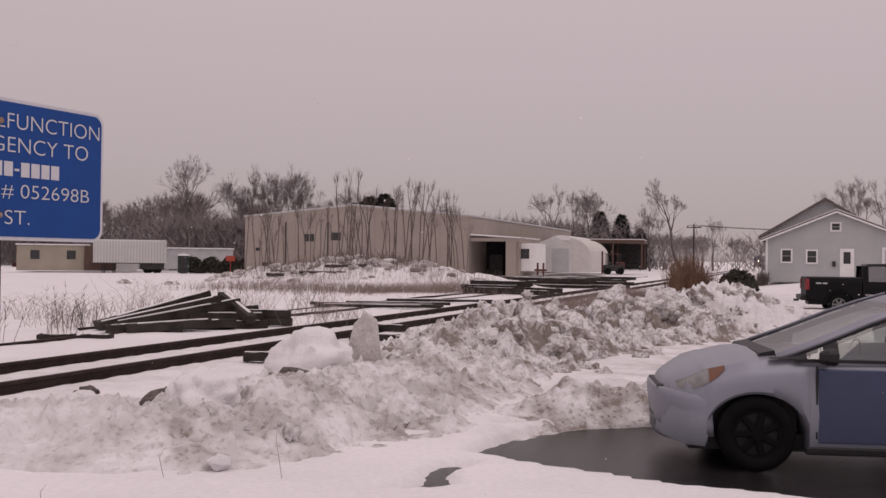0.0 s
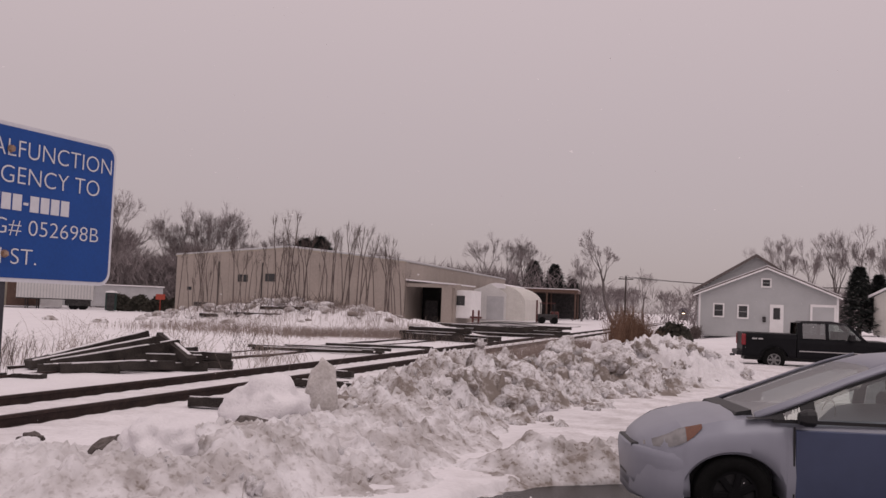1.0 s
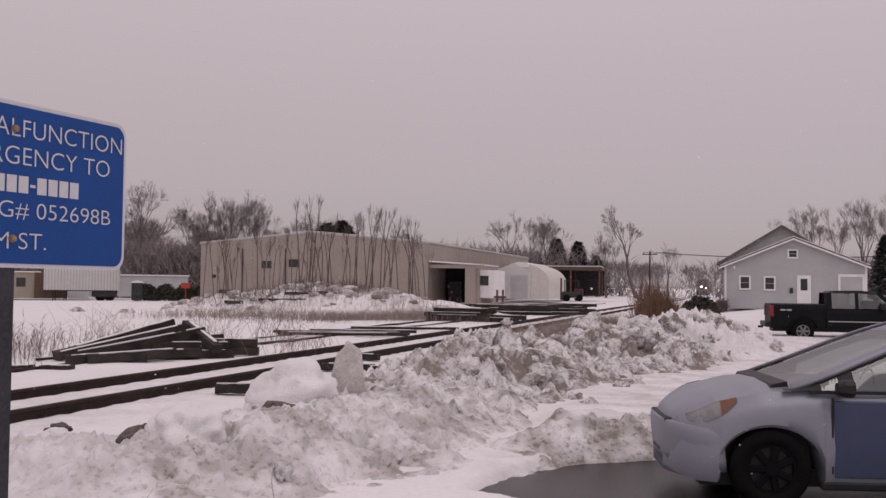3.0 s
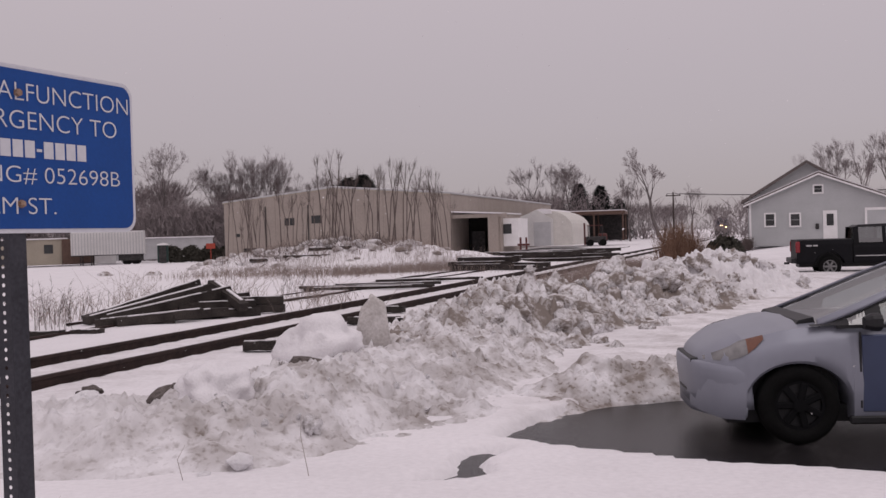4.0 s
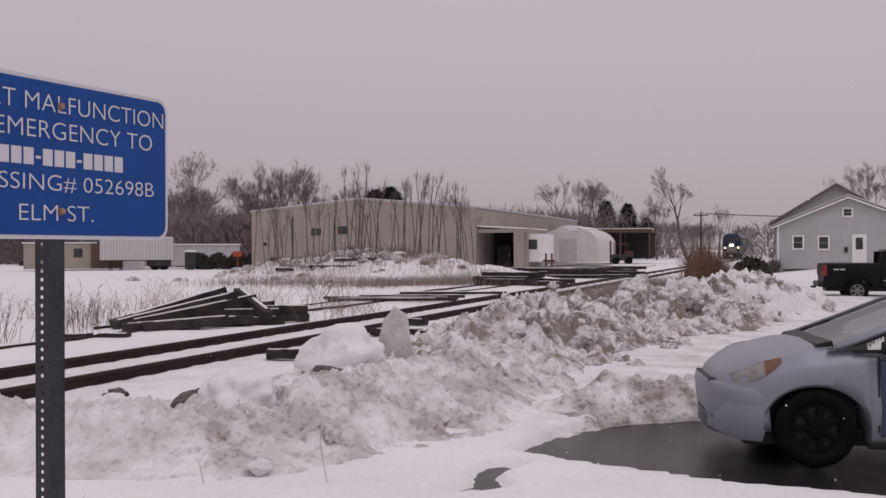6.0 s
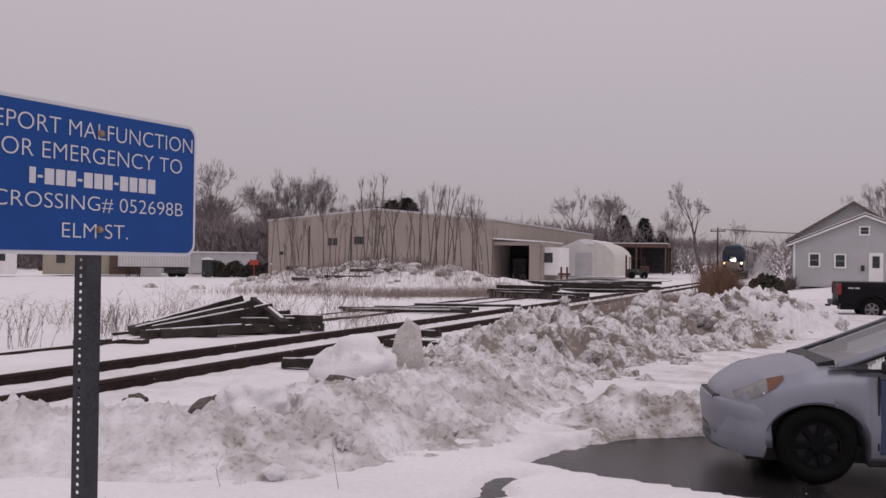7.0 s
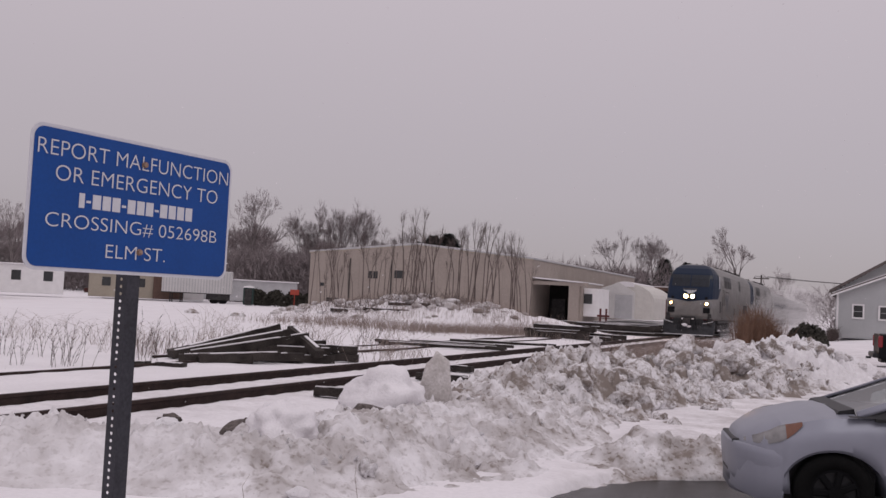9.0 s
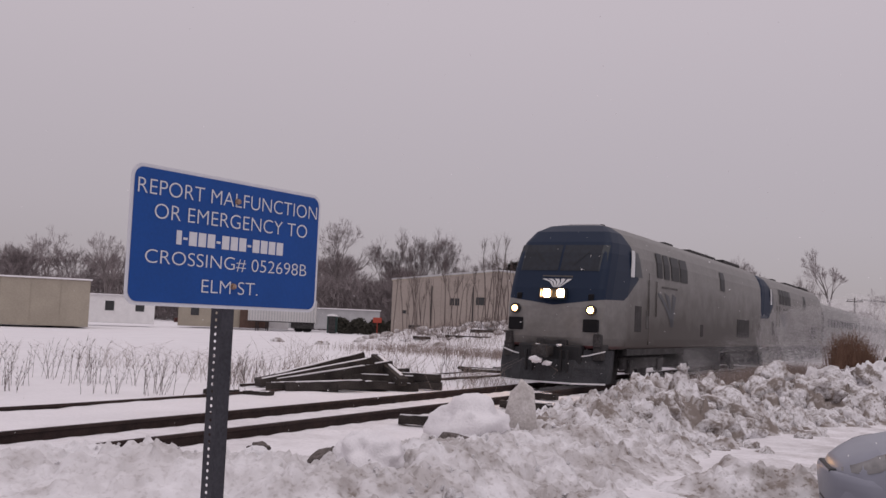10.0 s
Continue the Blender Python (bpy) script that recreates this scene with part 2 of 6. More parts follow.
def bank_z(x, y):
    d, top, _ = along(x, y, CREST)
    d2, top2, _ = along(x, y, RIDGE)
    if d > 1.75 and d2 > 1.75:
        return None
    wob = 0.35 * noise.noise((x * 0.9, y * 0.9, 4.0)) + 0.18 * noise.noise((x * 2.6, y * 2.6, 9.0))
    rough = 0.42 + 0.58 * smooth(10.5, 15, y) * smooth(36, 24, y + 0.25 * x) if x > 4.6 else 0.35
    z = 0.0
    for dd, tt in ((d, top), (d2, top2)):
        e = max(0.0, 1 - (dd + wob * 0.6) / 1.45)
        z = max(z, tt * (1.25 * e ** 0.85) if e < 0.6 else tt * (0.81 + 0.19 * smooth(0.6, 1.0, e)))
    if z <= 0:
        return None
    k = min(1.0, z / 0.25)
    for f, a, cut, seed in ((1.5, .02 + .30 * rough ** 2, .02, .3), (3.1, .02 + .20 * rough ** 1.5, -.02, 5.3), (6.4, .03 + .08 * rough, -.08, 9.3), (12.5, .05 + .03 * rough, 0, 14.3)):
        wx, wy = x * f + .35 * noise.noise((x * f * 1.3, y * f * 1.3, seed)), y * f + .35 * noise.noise((x * f * 1.3, y * f * 1.3, seed + 40))
        dist, spots = noise.voronoi((wx, wy, seed))
        own = spots[0]
        size = noise.noise(own * 2.3 + Vector((seed, 0, 0))) - cut
        if size > 0:
            dome = max(0.0, 1 - (dist[0] / .58) ** 2) ** .5
            tip = (wx - own.x) * noise.noise(own * 5.1) + (wy - own.y) * noise.noise(own * 4.3 + Vector((9, 0, 0)))
            z += k * a * (min(1.0, size * 3.2) * dome * (1 + .9 * tip) - .25)
        else:
            z -= k * a * (.25 + .2 * max(0.0, .6 - dist[0]))
    z += k * ((0.06 + 0.05 * rough) * noise.fractal((x * 2.4, y * 2.4, 2), 0.8, 2.2, 7) + 0.02 * abs(noise.noise((x * 9, y * 9, 4))))
    z += k * 0.14 * noise.noise((x * 0.8, y * 0.8, 12)) + k * 0.016 * noise.noise((x * 15, y * 19, 8))
    return z


bank = thing("snow_bank", pose(0, 0, 0), "long ploughed bank of dirty lumpy snow beside the lot", "snow bank")
step = 0.034
x0, y0, ncol, nrow = -4.6, 3.6, int(21.2 / step), int(29.0 / step)
grid, raised = {}, set()
bverts, bfaces, dirt = [], [], []
for j in range(nrow):
    y = y0 + j * step
    for i in range(ncol):
        x = x0 + i * step
        d = abs(x - np.interp(y, (3, 8, 16, 32), (2, 6, 7, 12.5)))
        if d > (9 if y < 10 else 5.5):
            continue
        h = bank_z(x, y)
        if h is None:
            h = -0.12
            if along(x, y, CREST)[0] > 2.0 and along(x, y, RIDGE)[0] > 2.1:
                continue
        else:
            raised.add(len(bverts))
        grid[i, j] = len(bverts)
        off = x - track(y)
        base = -0.0018 * y - 0.085 * smooth(6.3, 6.8, x) * smooth(10.6, 9.6, y)
        bverts.append((x, y, min(base + h - 0.01, 0.10 if off < 1.15 else 9)))
        dd = along(x, y, CREST)[0]
        far = 0.66 + 0.38 * smooth(10, 12.5, y) + 0.55 * smooth(14, 17, y)
        far = 0.16 + (far - 0.16) * smooth(25.0, 22.0, y)
        # ridge by the lot: grit and its steep face's shade, both put into colour
        dirt.append(0.95 if dd > 1.2 and y < 13 and x > 7.8 else (0.40 + (far - 0.40) * smooth(4.4, 5.8, x)))
for (i, j), a in grid.items():
    q = (a, grid.get((i + 1, j)), grid.get((i + 1, j + 1)), grid.get((i, j + 1)))
    if None not in q and not raised.isdisjoint(q):
        bfaces.append(q)
me = bpy.data.meshes.new("mound")
me.from_pydata(bverts, [], bfaces)
me.materials.append(DIRTY)
at = me.attributes.new("dirt", "FLOAT", "POINT")
at.data.foreach_set("value", dirt)
me.polygons.foreach_set("use_smooth", [True] * len(me.polygons))
mound = new("mound", me)
mound.parent = bank


def boulder(seed, r=1.0, squash=0.75, rough=0.35, sub=3):
    bm = bmesh.new()
    bmesh.ops.create_icosphere(bm, subdivisions=sub, radius=r)
    for v in bm.verts:
        p = v.co.normalized()
        k = 1 + rough * noise.noise(p * 1.6 + Vector((seed * 7.3, 0, 0))) + 0.4 * rough * noise.noise(p * 4.2 + Vector((0, seed * 3.1, 0)))
        k -= 0.22 * rough * abs(noise.noise(p * 9 + Vector((seed, 0, 0))))
        v.co = p * r * k
        v.co.z *= squash
    return bm


lumps = []
for i in range(6):
    o = part("snow_lump", boulder(i + 1, 1.0, .8, .75, 3), DIRTY, bank, smooth=True)
    dv = o.data.attributes.new("dirt", "FLOAT", "POINT")
    dv.data.foreach_set("value", [.45 + .16 * i] * len(o.data.vertices))
    lumps.append(o)
rng = random.Random(11)
for i in range(150):
    src = lumps[i % 6]
    o = src if i < 6 else new("snow_lump", src.data)
    o.parent = bank
    k = rng.random()
    y = 13 + 15.5 * k if rng.random() < .95 else rng.uniform(6.8, 13)
    c = np.interp(y, [p[1] for p in CREST[4:14]], [p[0] for p in CREST[4:14]])
    w = np.interp(y, [p[1] for p in CREST[4:14]], [p[3] for p in CREST[4:14]])
    x = c + rng.uniform(-0.9, 1.45) * w
    r = rng.choice((.04, .05, .06, .07, .08, .1, .13, .16)) * (1.2 if y > 14 else 0.6)
    h = bank_z(x, y) or 0.0
    o.matrix_basis = pose(x, y, -0.0018 * y + h - r * 0.1, rng.uniform(0, 360), rng.uniform(0, 360), rng.uniform(0, 360)) @ Matrix.Diagonal((r, r * rng.uniform(.7, 1.2), r, 1))
for x, y, r in ((8.75, 14.05, .17), (8.13, 14.02, .12), (8.5, 15.0, .1), (9.2, 16.9, .12), (9.5, 17.4, .16), (10.3, 19.4, .14), (7.55, 13.1, .11), (9.9, 24.0, .30), (10.6, 24.6, .24), (9.0, 20.2, .26), (8.3, 17.6, .26), (7.6, 16.4, .22), (8.9, 18.9, .24), (9.6, 21.0, .26), (6.6, 16.2, .24), (7.0, 17.0, .22), (11.3, 26.9, .3), (11.9, 27.2, .25), (7.2, 15.0, .26), (7.9, 15.6, .30), (8.3, 16.4, .24), (8.0, 17.0, .34), (8.8, 17.6, .26), (9.1, 18.4, .32), (8.5, 19.3, .3), (9.7, 19.6, .28), (10.0, 20.6, .24), (9.3, 21.3, .34), (10.5, 22.0, .26), (10.1, 22.8, .32), (7.5, 17.9, .3), (6.9, 15.6, .26), (8.6, 20.9, .28)):
    o = new("snow_lump", lumps[3 + int(x * 7) % 3].data)
    o.parent = bank
    h = bank_z(x, y) or 0.0
    r *= 1.25 if y > 14.5 else 1.0
    o.matrix_basis = pose(x, y, h - r * 0.22 - .02, x * 61 % 50 - 25, y * 47 % 50 - 25, x * 90) @ Matrix.Diagonal((r * 1.15, r * .85, r * .95, 1))

crumb_lump = part("snow_lump", boulder(8, 1.0, .8, .6, 3), DIRTY, bank)
dv = crumb_lump.data.attributes.new("dirt", "FLOAT", "POINT")
dv.data.foreach_set("value", [.12] * len(crumb_lump.data.vertices))
for i in range(64):
    o = new("snow_lump", crumb_lump.data) if i else crumb_lump
    o.parent = bank
    if i < 20:
        x, y, r = rng.uniform(1.0, 6.2), 0, rng.uniform(.012, .03)
        y = 5.9 + .27 * x + rng.uniform(-.5, .9)
    else:
        y = rng.uniform(7.2, 13)
        x, r = rng.uniform(5.6, 7.0 + .12 * (y - 7)), rng.uniform(.012, .035)
    h = bank_z(x, y)
    if h is None:
        h = 0.02
    o.matrix_basis = pose(x, y, -.01 + h + r * .1 - (.09 if y < 10 and x > 6.5 else 0), rng.uniform(0, 360), rng.uniform(0, 360), 0) @ Matrix.Diagonal((r, r * rng.uniform(.6, 1.2), r * .8, 1))

# upright ice slab and snow-capped boulder in the bank
bm = boulder(9, 1.0, 1.0, 0.30, 4)
for v in bm.verts:
    t = (v.co.z + 1) / 2
    v.co = Vector((max(-.85, min(.8, v.co.x)) * 0.25 * (1.2 - 0.66 * t), max(-.8, min(.75, v.co.y)) * 0.18 * (1.1 - 0.4 * t), max(-1.0, min(.92 - .25 * v.co.x, v.co.z)) * 0.38))
ICE = mat("dirty_ice", (0.45, 0.42, 0.40), 0.6, scale=5, fine=30, bump=.02, col2=(0.66, 0.63, 0.62))
slab = part("ice_slab", bm, ICE, None, smooth=True)
slab.matrix_world = pose(6.0, 11.1, 0.64, 0, 4, 20)
tagged(slab, "upright grey slab of dirty ice standing in the snow bank", "ice slab")
bm = boulder(4, 1.0, 0.8, 0.34, 4)
clean = part("snow_boulder", bm, SNOW, None, smooth=True)
clean.matrix_world = pose(5.70, 10.05, 0.46) @ Matrix.Diagonal((0.50, 0.5, 0.46, 1))
tagged(clean, "large rounded boulder of clean white snow", "snow boulder")
# dark lumps added for the shade in the bank's hollows, one showing earth
HOLLOWDARK = mat("dark_hollow", (0.06, 0.05, 0.045), 0.95, scale=5, fine=30, bump=.02, col2=(0.22, 0.19, 0.18))
for x, y, z, r, sq in ((5.80, 9.22, .40, .17, .6), (4.98, 8.16, .26, .20, .8), (5.12, 7.95, .20, .12, .5), (4.12, 8.1, .34, .09, .6)):
    o = part("hollow_lump", boulder(int(r * 100), 1.0, sq, .5), HOLLOWDARK, None)
    o.matrix_world = pose(x, y, z) @ Matrix.Diagonal((r * 1.3, r, r, 1))
    tagged(o, "dark lump standing in for the shade of a snow hollow", "earth clod", "frozen clods")
for x, y, z, r, seed in ((5.42, 7.90, .40, .34, 21), (4.3, 7.75, .32, .12, 25), (6.17, 6.66, .07, .08, 29), (5.97, 6.46, .0, .05, 33), (5.46, 6.81, .08, .09, 37), (5.0, 7.1, .16, .10, 41)):
    o = part("snow_boulder", boulder(seed, 1.0, .7, .35, 4), SNOW if r > .3 else DIRTY, None, smooth=True)
    o.matrix_world = pose(x, y, z, 0, 0, seed * 40) @ Matrix.Diagonal((r * 1.25, r, r, 1))
    tagged(o, "tumbled block of packed snow on the bank", "snow boulder", "snow blocks")


# ---- sign ----
def lettering(text, width, height, x, z, y, material, parent):
    c = bpy.data.curves.new("lettering", "FONT")
    c.body, c.size, c.extrude, c.offset = text, 1.0, 0.0, -0.012
    o = bpy.data.objects.new("lettering", c)
    scene.collection.objects.link(o)
    bpy.context.view_layer.update()
    me = bpy.data.meshes.new_from_object(o.evaluated_get(bpy.context.evaluated_depsgraph_get()))
    bpy.data.objects.remove(o)
    xs, ys = [v.co.x for v in me.vertices], [v.co.y for v in me.vertices]
    kx, ky = width / (max(xs) - min(xs)), height / (max(ys) - min(ys))
    for v in me.vertices:
        v.co = Vector(((v.co.x - min(xs)) * kx + x - width / 2, y, (v.co.y - min(ys)) * ky + z - height / 2))
    # one mesh a character: islands whose widths overlap belong together
    root = list(range(len(me.vertices)))

    def find(a):
        while root[a] != a:
            root[a] = root[root[a]]
            a = root[a]
        return a
    for p in me.polygons:
        for v in p.vertices[1:]:
            root[find(v)] = find(p.vertices[0])
    isles = {}
    for p in me.polygons:
        isles.setdefault(find(p.vertices[0]), []).append(p)
    spans = sorted((min(me.vertices[v].co.x for p in ps for v in p.vertices), max(me.vertices[v].co.x for p in ps for v in p.vertices), key) for key, ps in isles.items())
    groups = []
    for a, b, key in spans:
        if groups and a < groups[-1][0] - .002:
            groups[-1] = (max(b, groups[-1][0]), groups[-1][1] + isles[key])
        else:
            groups.append((b, list(isles[key])))
    for _, ps in groups:
        ids = sorted({v for p in ps for v in p.vertices})
        at = {v: k for k, v in enumerate(ids)}
        letter = bpy.data.meshes.new("letter")
        letter.from_pydata([me.vertices[v].co.copy() for v in ids], [], [[at[v] for v in p.vertices] for p in ps])
        letter.materials.append(material)
        new("letter", letter).parent = parent
    bpy.data.meshes.remove(me)


def rounded(w, h, r, y0, y1, seg=6):
    pts = []
    for cx, cz, a0 in ((w / 2 - r, h / 2 - r, 0), (-w / 2 + r, h / 2 - r, 90), (-w / 2 + r, -h / 2 + r, 180), (w / 2 - r, -h / 2 + r, 270)):
        for i in range(seg + 1):
            a = radians(a0 + 90 * i / seg)
            pts.append((cx + r * math.cos(a), cz + r * math.sin(a)))
    return prism(pts, y0, y1)


RUST = mat("rusty_bolt", (0.20, 0.10, 0.06), 0.8, 0.3, scale=40, fine=200, col2=(0.4, 0.3, 0.24))
sign = thing("crossing_sign", pose(7.35, 2.41, 0, 0, 0, 76), "blue crossing information sign with white lettering on a perforated steel post", "sign")
plate = part("plate", rounded(.914, .466, .045, -.001, .003), SIGNWHITE, sign, "white-edged sheet metal plate")
plate.matrix_basis = pose(0, 0, 1.944)
face = part("face", rounded(.890, .442, .036, -.003, -.0012), BLUE, plate, "blue reflective face")
for text, w, h, x, z in (("REPORT MALFUNCTION", .865, .050, 0, .160), ("OR EMERGENCY TO", .740, .050, .01, .082), ("CROSSING# 052698B", .775, .050, .0, -.072), ("ELM ST.", .27, .046, -.005, -.157)):
    lettering(text, w, h, x, z, -.005, SIGNWHITE, plate)
x = -.262
for w in (.022, .018, .034, .034, .034, .018, .034, .034, .034, .018, .034, .034, .034, .034):
    part("number_bar", boxes((x, x + w, -.0048, -.0032, (-.022 if w > .02 else -.004), (.026 if w > .02 else .004))), SIGNWHITE, plate)
    x += w + .0075
for z in (.155, -.152):
    bm = bmesh.new()
    bmesh.ops.create_cone(bm, cap_ends=True, segments=6, radius1=.012, radius2=.010, depth=.012, matrix=pose(.005, -.010, z, 90))
    part("bolt", bm, RUST, plate, "rusty bolt head")


def perforated(w, n, pitch, r):
    """A strip w wide and n holes long, along z from 0 down."""
    bm = bmesh.new()
    for i in range(n):
        zc = -pitch * (i + 0.5)
        outer = [bm.verts.new(v) for v in ((w / 2, 0, zc), (w / 2, 0, zc + pitch / 2), (0, 0, zc + pitch / 2), (-w / 2, 0, zc + pitch / 2), (-w / 2, 0, zc), (-w / 2, 0, zc - pitch / 2), (0, 0, zc - pitch / 2), (w / 2, 0, zc - pitch / 2))]
        inner = [bm.verts.new((r * math.cos(a), 0, zc + r * math.sin(a))) for a in (k * math.pi / 4 for k in range(8))]
        for k in range(8):
            bm.faces.new((outer[k], outer[(k + 1) % 8], inner[(k + 1) % 8], inner[k]))
    bmesh.ops.remove_doubles(bm, verts=bm.verts, dist=1e-5)
    return bm


post = part("post", boxes((.0275, .0285, .006, .063, 0, 2.14), (-.0285, .0285, .006, .007, 0, 2.14)), STEEL, sign, "dark perforated steel post")
for x in (-.0285, .0265):
    o = part("perforated_side", perforated(.056, 84, .0254, .0058), STEEL, post)
    o.matrix_basis = pose(x, .0345, 2.14, 0, 0, 90)


# ---- vehicles ----
def glass_mat(name, tint, gloss=0.12):
    m = bpy.data.materials.new(name)
    m.use_nodes = True
    nt = m.node_tree
    nt.nodes.remove(nt.nodes["Principled BSDF"])
    tr, gl, mx = (nt.nodes.new(n) for n in ("ShaderNodeBsdfTransparent", "ShaderNodeBsdfGlossy", "ShaderNodeMixShader"))
    tr.inputs[0].default_value = (*tint, 1)
    gl.inputs["Roughness"].default_value = 0.04
    mx.inputs[0].default_value = gloss
    nt.links.new(tr.outputs[0], mx.inputs[1])
    nt.links.new(gl.outputs[0], mx.inputs[2])
    nt.links.new(mx.outputs[0], nt.nodes["Material Output"].inputs[0])
    return m


CARBLUE = mat("light_blue_car_paint", (0.255, 0.265, 0.315), 0.38, 0.2, var=0.05, scale=1.2, fine=6, spec=0.5)
# the door's blue is darker and stronger than the body's
DOORBLUE = mat("door_darker_blue", (0.048, 0.064, 0.125), 0.38, 0.2, var=0.08, scale=1.2, fine=6, spec=0.5)
TRUCKBLACK = mat("black_truck_paint", (0.007, 0.007, 0.009), 0.4, 0.0, var=0.2, scale=1, fine=8, spec=0.14)
# near-black: the wheel arch's deep shade is put into the rubber colour
TYRE = mat("tyre_rubber", (0.006, 0.006, 0.006), 0.9, var=0.3, scale=8, fine=60, spec=0.15)
BLACKPLASTIC = mat("black_plastic", (0.018, 0.018, 0.02), 0.5, var=0.2)
CHROME = mat("bright_metal", (0.55, 0.55, 0.56), 0.3, 0.9, var=0.1)
ALLOY = mat("grey_alloy", (0.22, 0.22, 0.22), 0.45, 0.5, var=0.15, scale=10, fine=60)
# rim colour takes in the deep shade of the wheel arch
RIMDARK = mat("shaded_wheel_cover", (0.005, 0.005, 0.006), 0.8, 0.0, var=0.2, spec=0.15)
SCREEN = glass_mat("windscreen_glass", (0.34, 0.38, 0.39), 0.42)
GLASS = glass_mat("window_glass", (0.52, 0.58, 0.56), 0.14)
GLASSDARK = glass_mat("dark_glass", (0.25, 0.28, 0.28), 0.25)
AMBER = mat("amber_lens", (0.15, 0.058, 0.032), 0.2, var=0.15, scale=20, fine=90, spec=0.6)
LENS = mat("clear_lamp_lens", (0.24, 0.235, 0.235), 0.25, 0.4, var=0.3, scale=5, fine=14, spec=0.8)
REDLENS = mat("red_lens", (0.24, 0.012, 0.02), 0.25, var=0.1, spec=0.6)
CLOTH = mat("dark_seat_cloth", (0.05, 0.05, 0.055), 0.9)


def loft(rings, closed=True, cap=True):
    bm = bmesh.new()
    rs = [[bm.verts.new(p) for p in r] for r in rings]
    n = len(rs[0])
    for a, b in zip(rs, rs[1:]):
        for i in range(n if closed else n - 1):
            bm.faces.new((a[i], a[(i + 1) % n], b[(i + 1) % n], b[i]))
    if cap and closed:
        bm.faces.new(rs[0][::-1])
        bm.faces.new(rs[-1])
    bmesh.ops.recalc_face_normals(bm, faces=bm.faces)
    return bm


def wheel(parent, x, y, r, width, rim_mat, side, spokes=5, rim_r=0.62, label=""):
    """A wheel on the car's side, axle along y."""
    w = new("wheel")
    w.parent = parent
    w.matrix_basis = pose(x, y, r)
    prof = ((rim_r * r, -.5), (.90 * r, -.5), (.985 * r, -.36), (r, -.15), (r, .15), (.985 * r, .36), (.90 * r, .5), (rim_r * r, .5))
    rings = [[(a * math.cos(t), b * width, a * math.sin(t)) for a, b in prof] for t in (k * math.tau / 36 for k in range(37))]
    part("tyre", loft(rings, True, False), TYRE, w, smooth=True)
    bm = bmesh.new()
    bmesh.ops.create_cone(bm, cap_ends=True, segments=32, radius1=rim_r * r, radius2=rim_r * r, depth=width * .5, matrix=pose(0, 0, 0, 90))
    part("rim_well", bm, BLACKPLASTIC, w)
    bm = bmesh.new()
    ring = [[(a * math.cos(t), side * b, a * math.sin(t)) for a, b in ((rim_r * r, width * .46), (rim_r * r * .88, width * .46), (rim_r * r * .86, width * .3), (rim_r * r, width * .3))] for t in (k * math.tau / 32 for k in range(33))]
    bm = loft(ring, True, False)
    for k in range(spokes):
        m = Matrix.Rotation(math.tau * k / spokes, 4, "Y")
        box(bm, 0, rim_r * r * .92, side * width * .42 - .012, side * width * .42 + .012, -.09 * r, .09 * r, .01, m)
    bmesh.ops.create_cone(bm, cap_ends=True, segments=16, radius1=.16 * r, radius2=.14 * r, depth=.05, matrix=pose(0, side * width * .42, 0, 90))
    part("rim", bm, rim_mat, w, label)
    return w


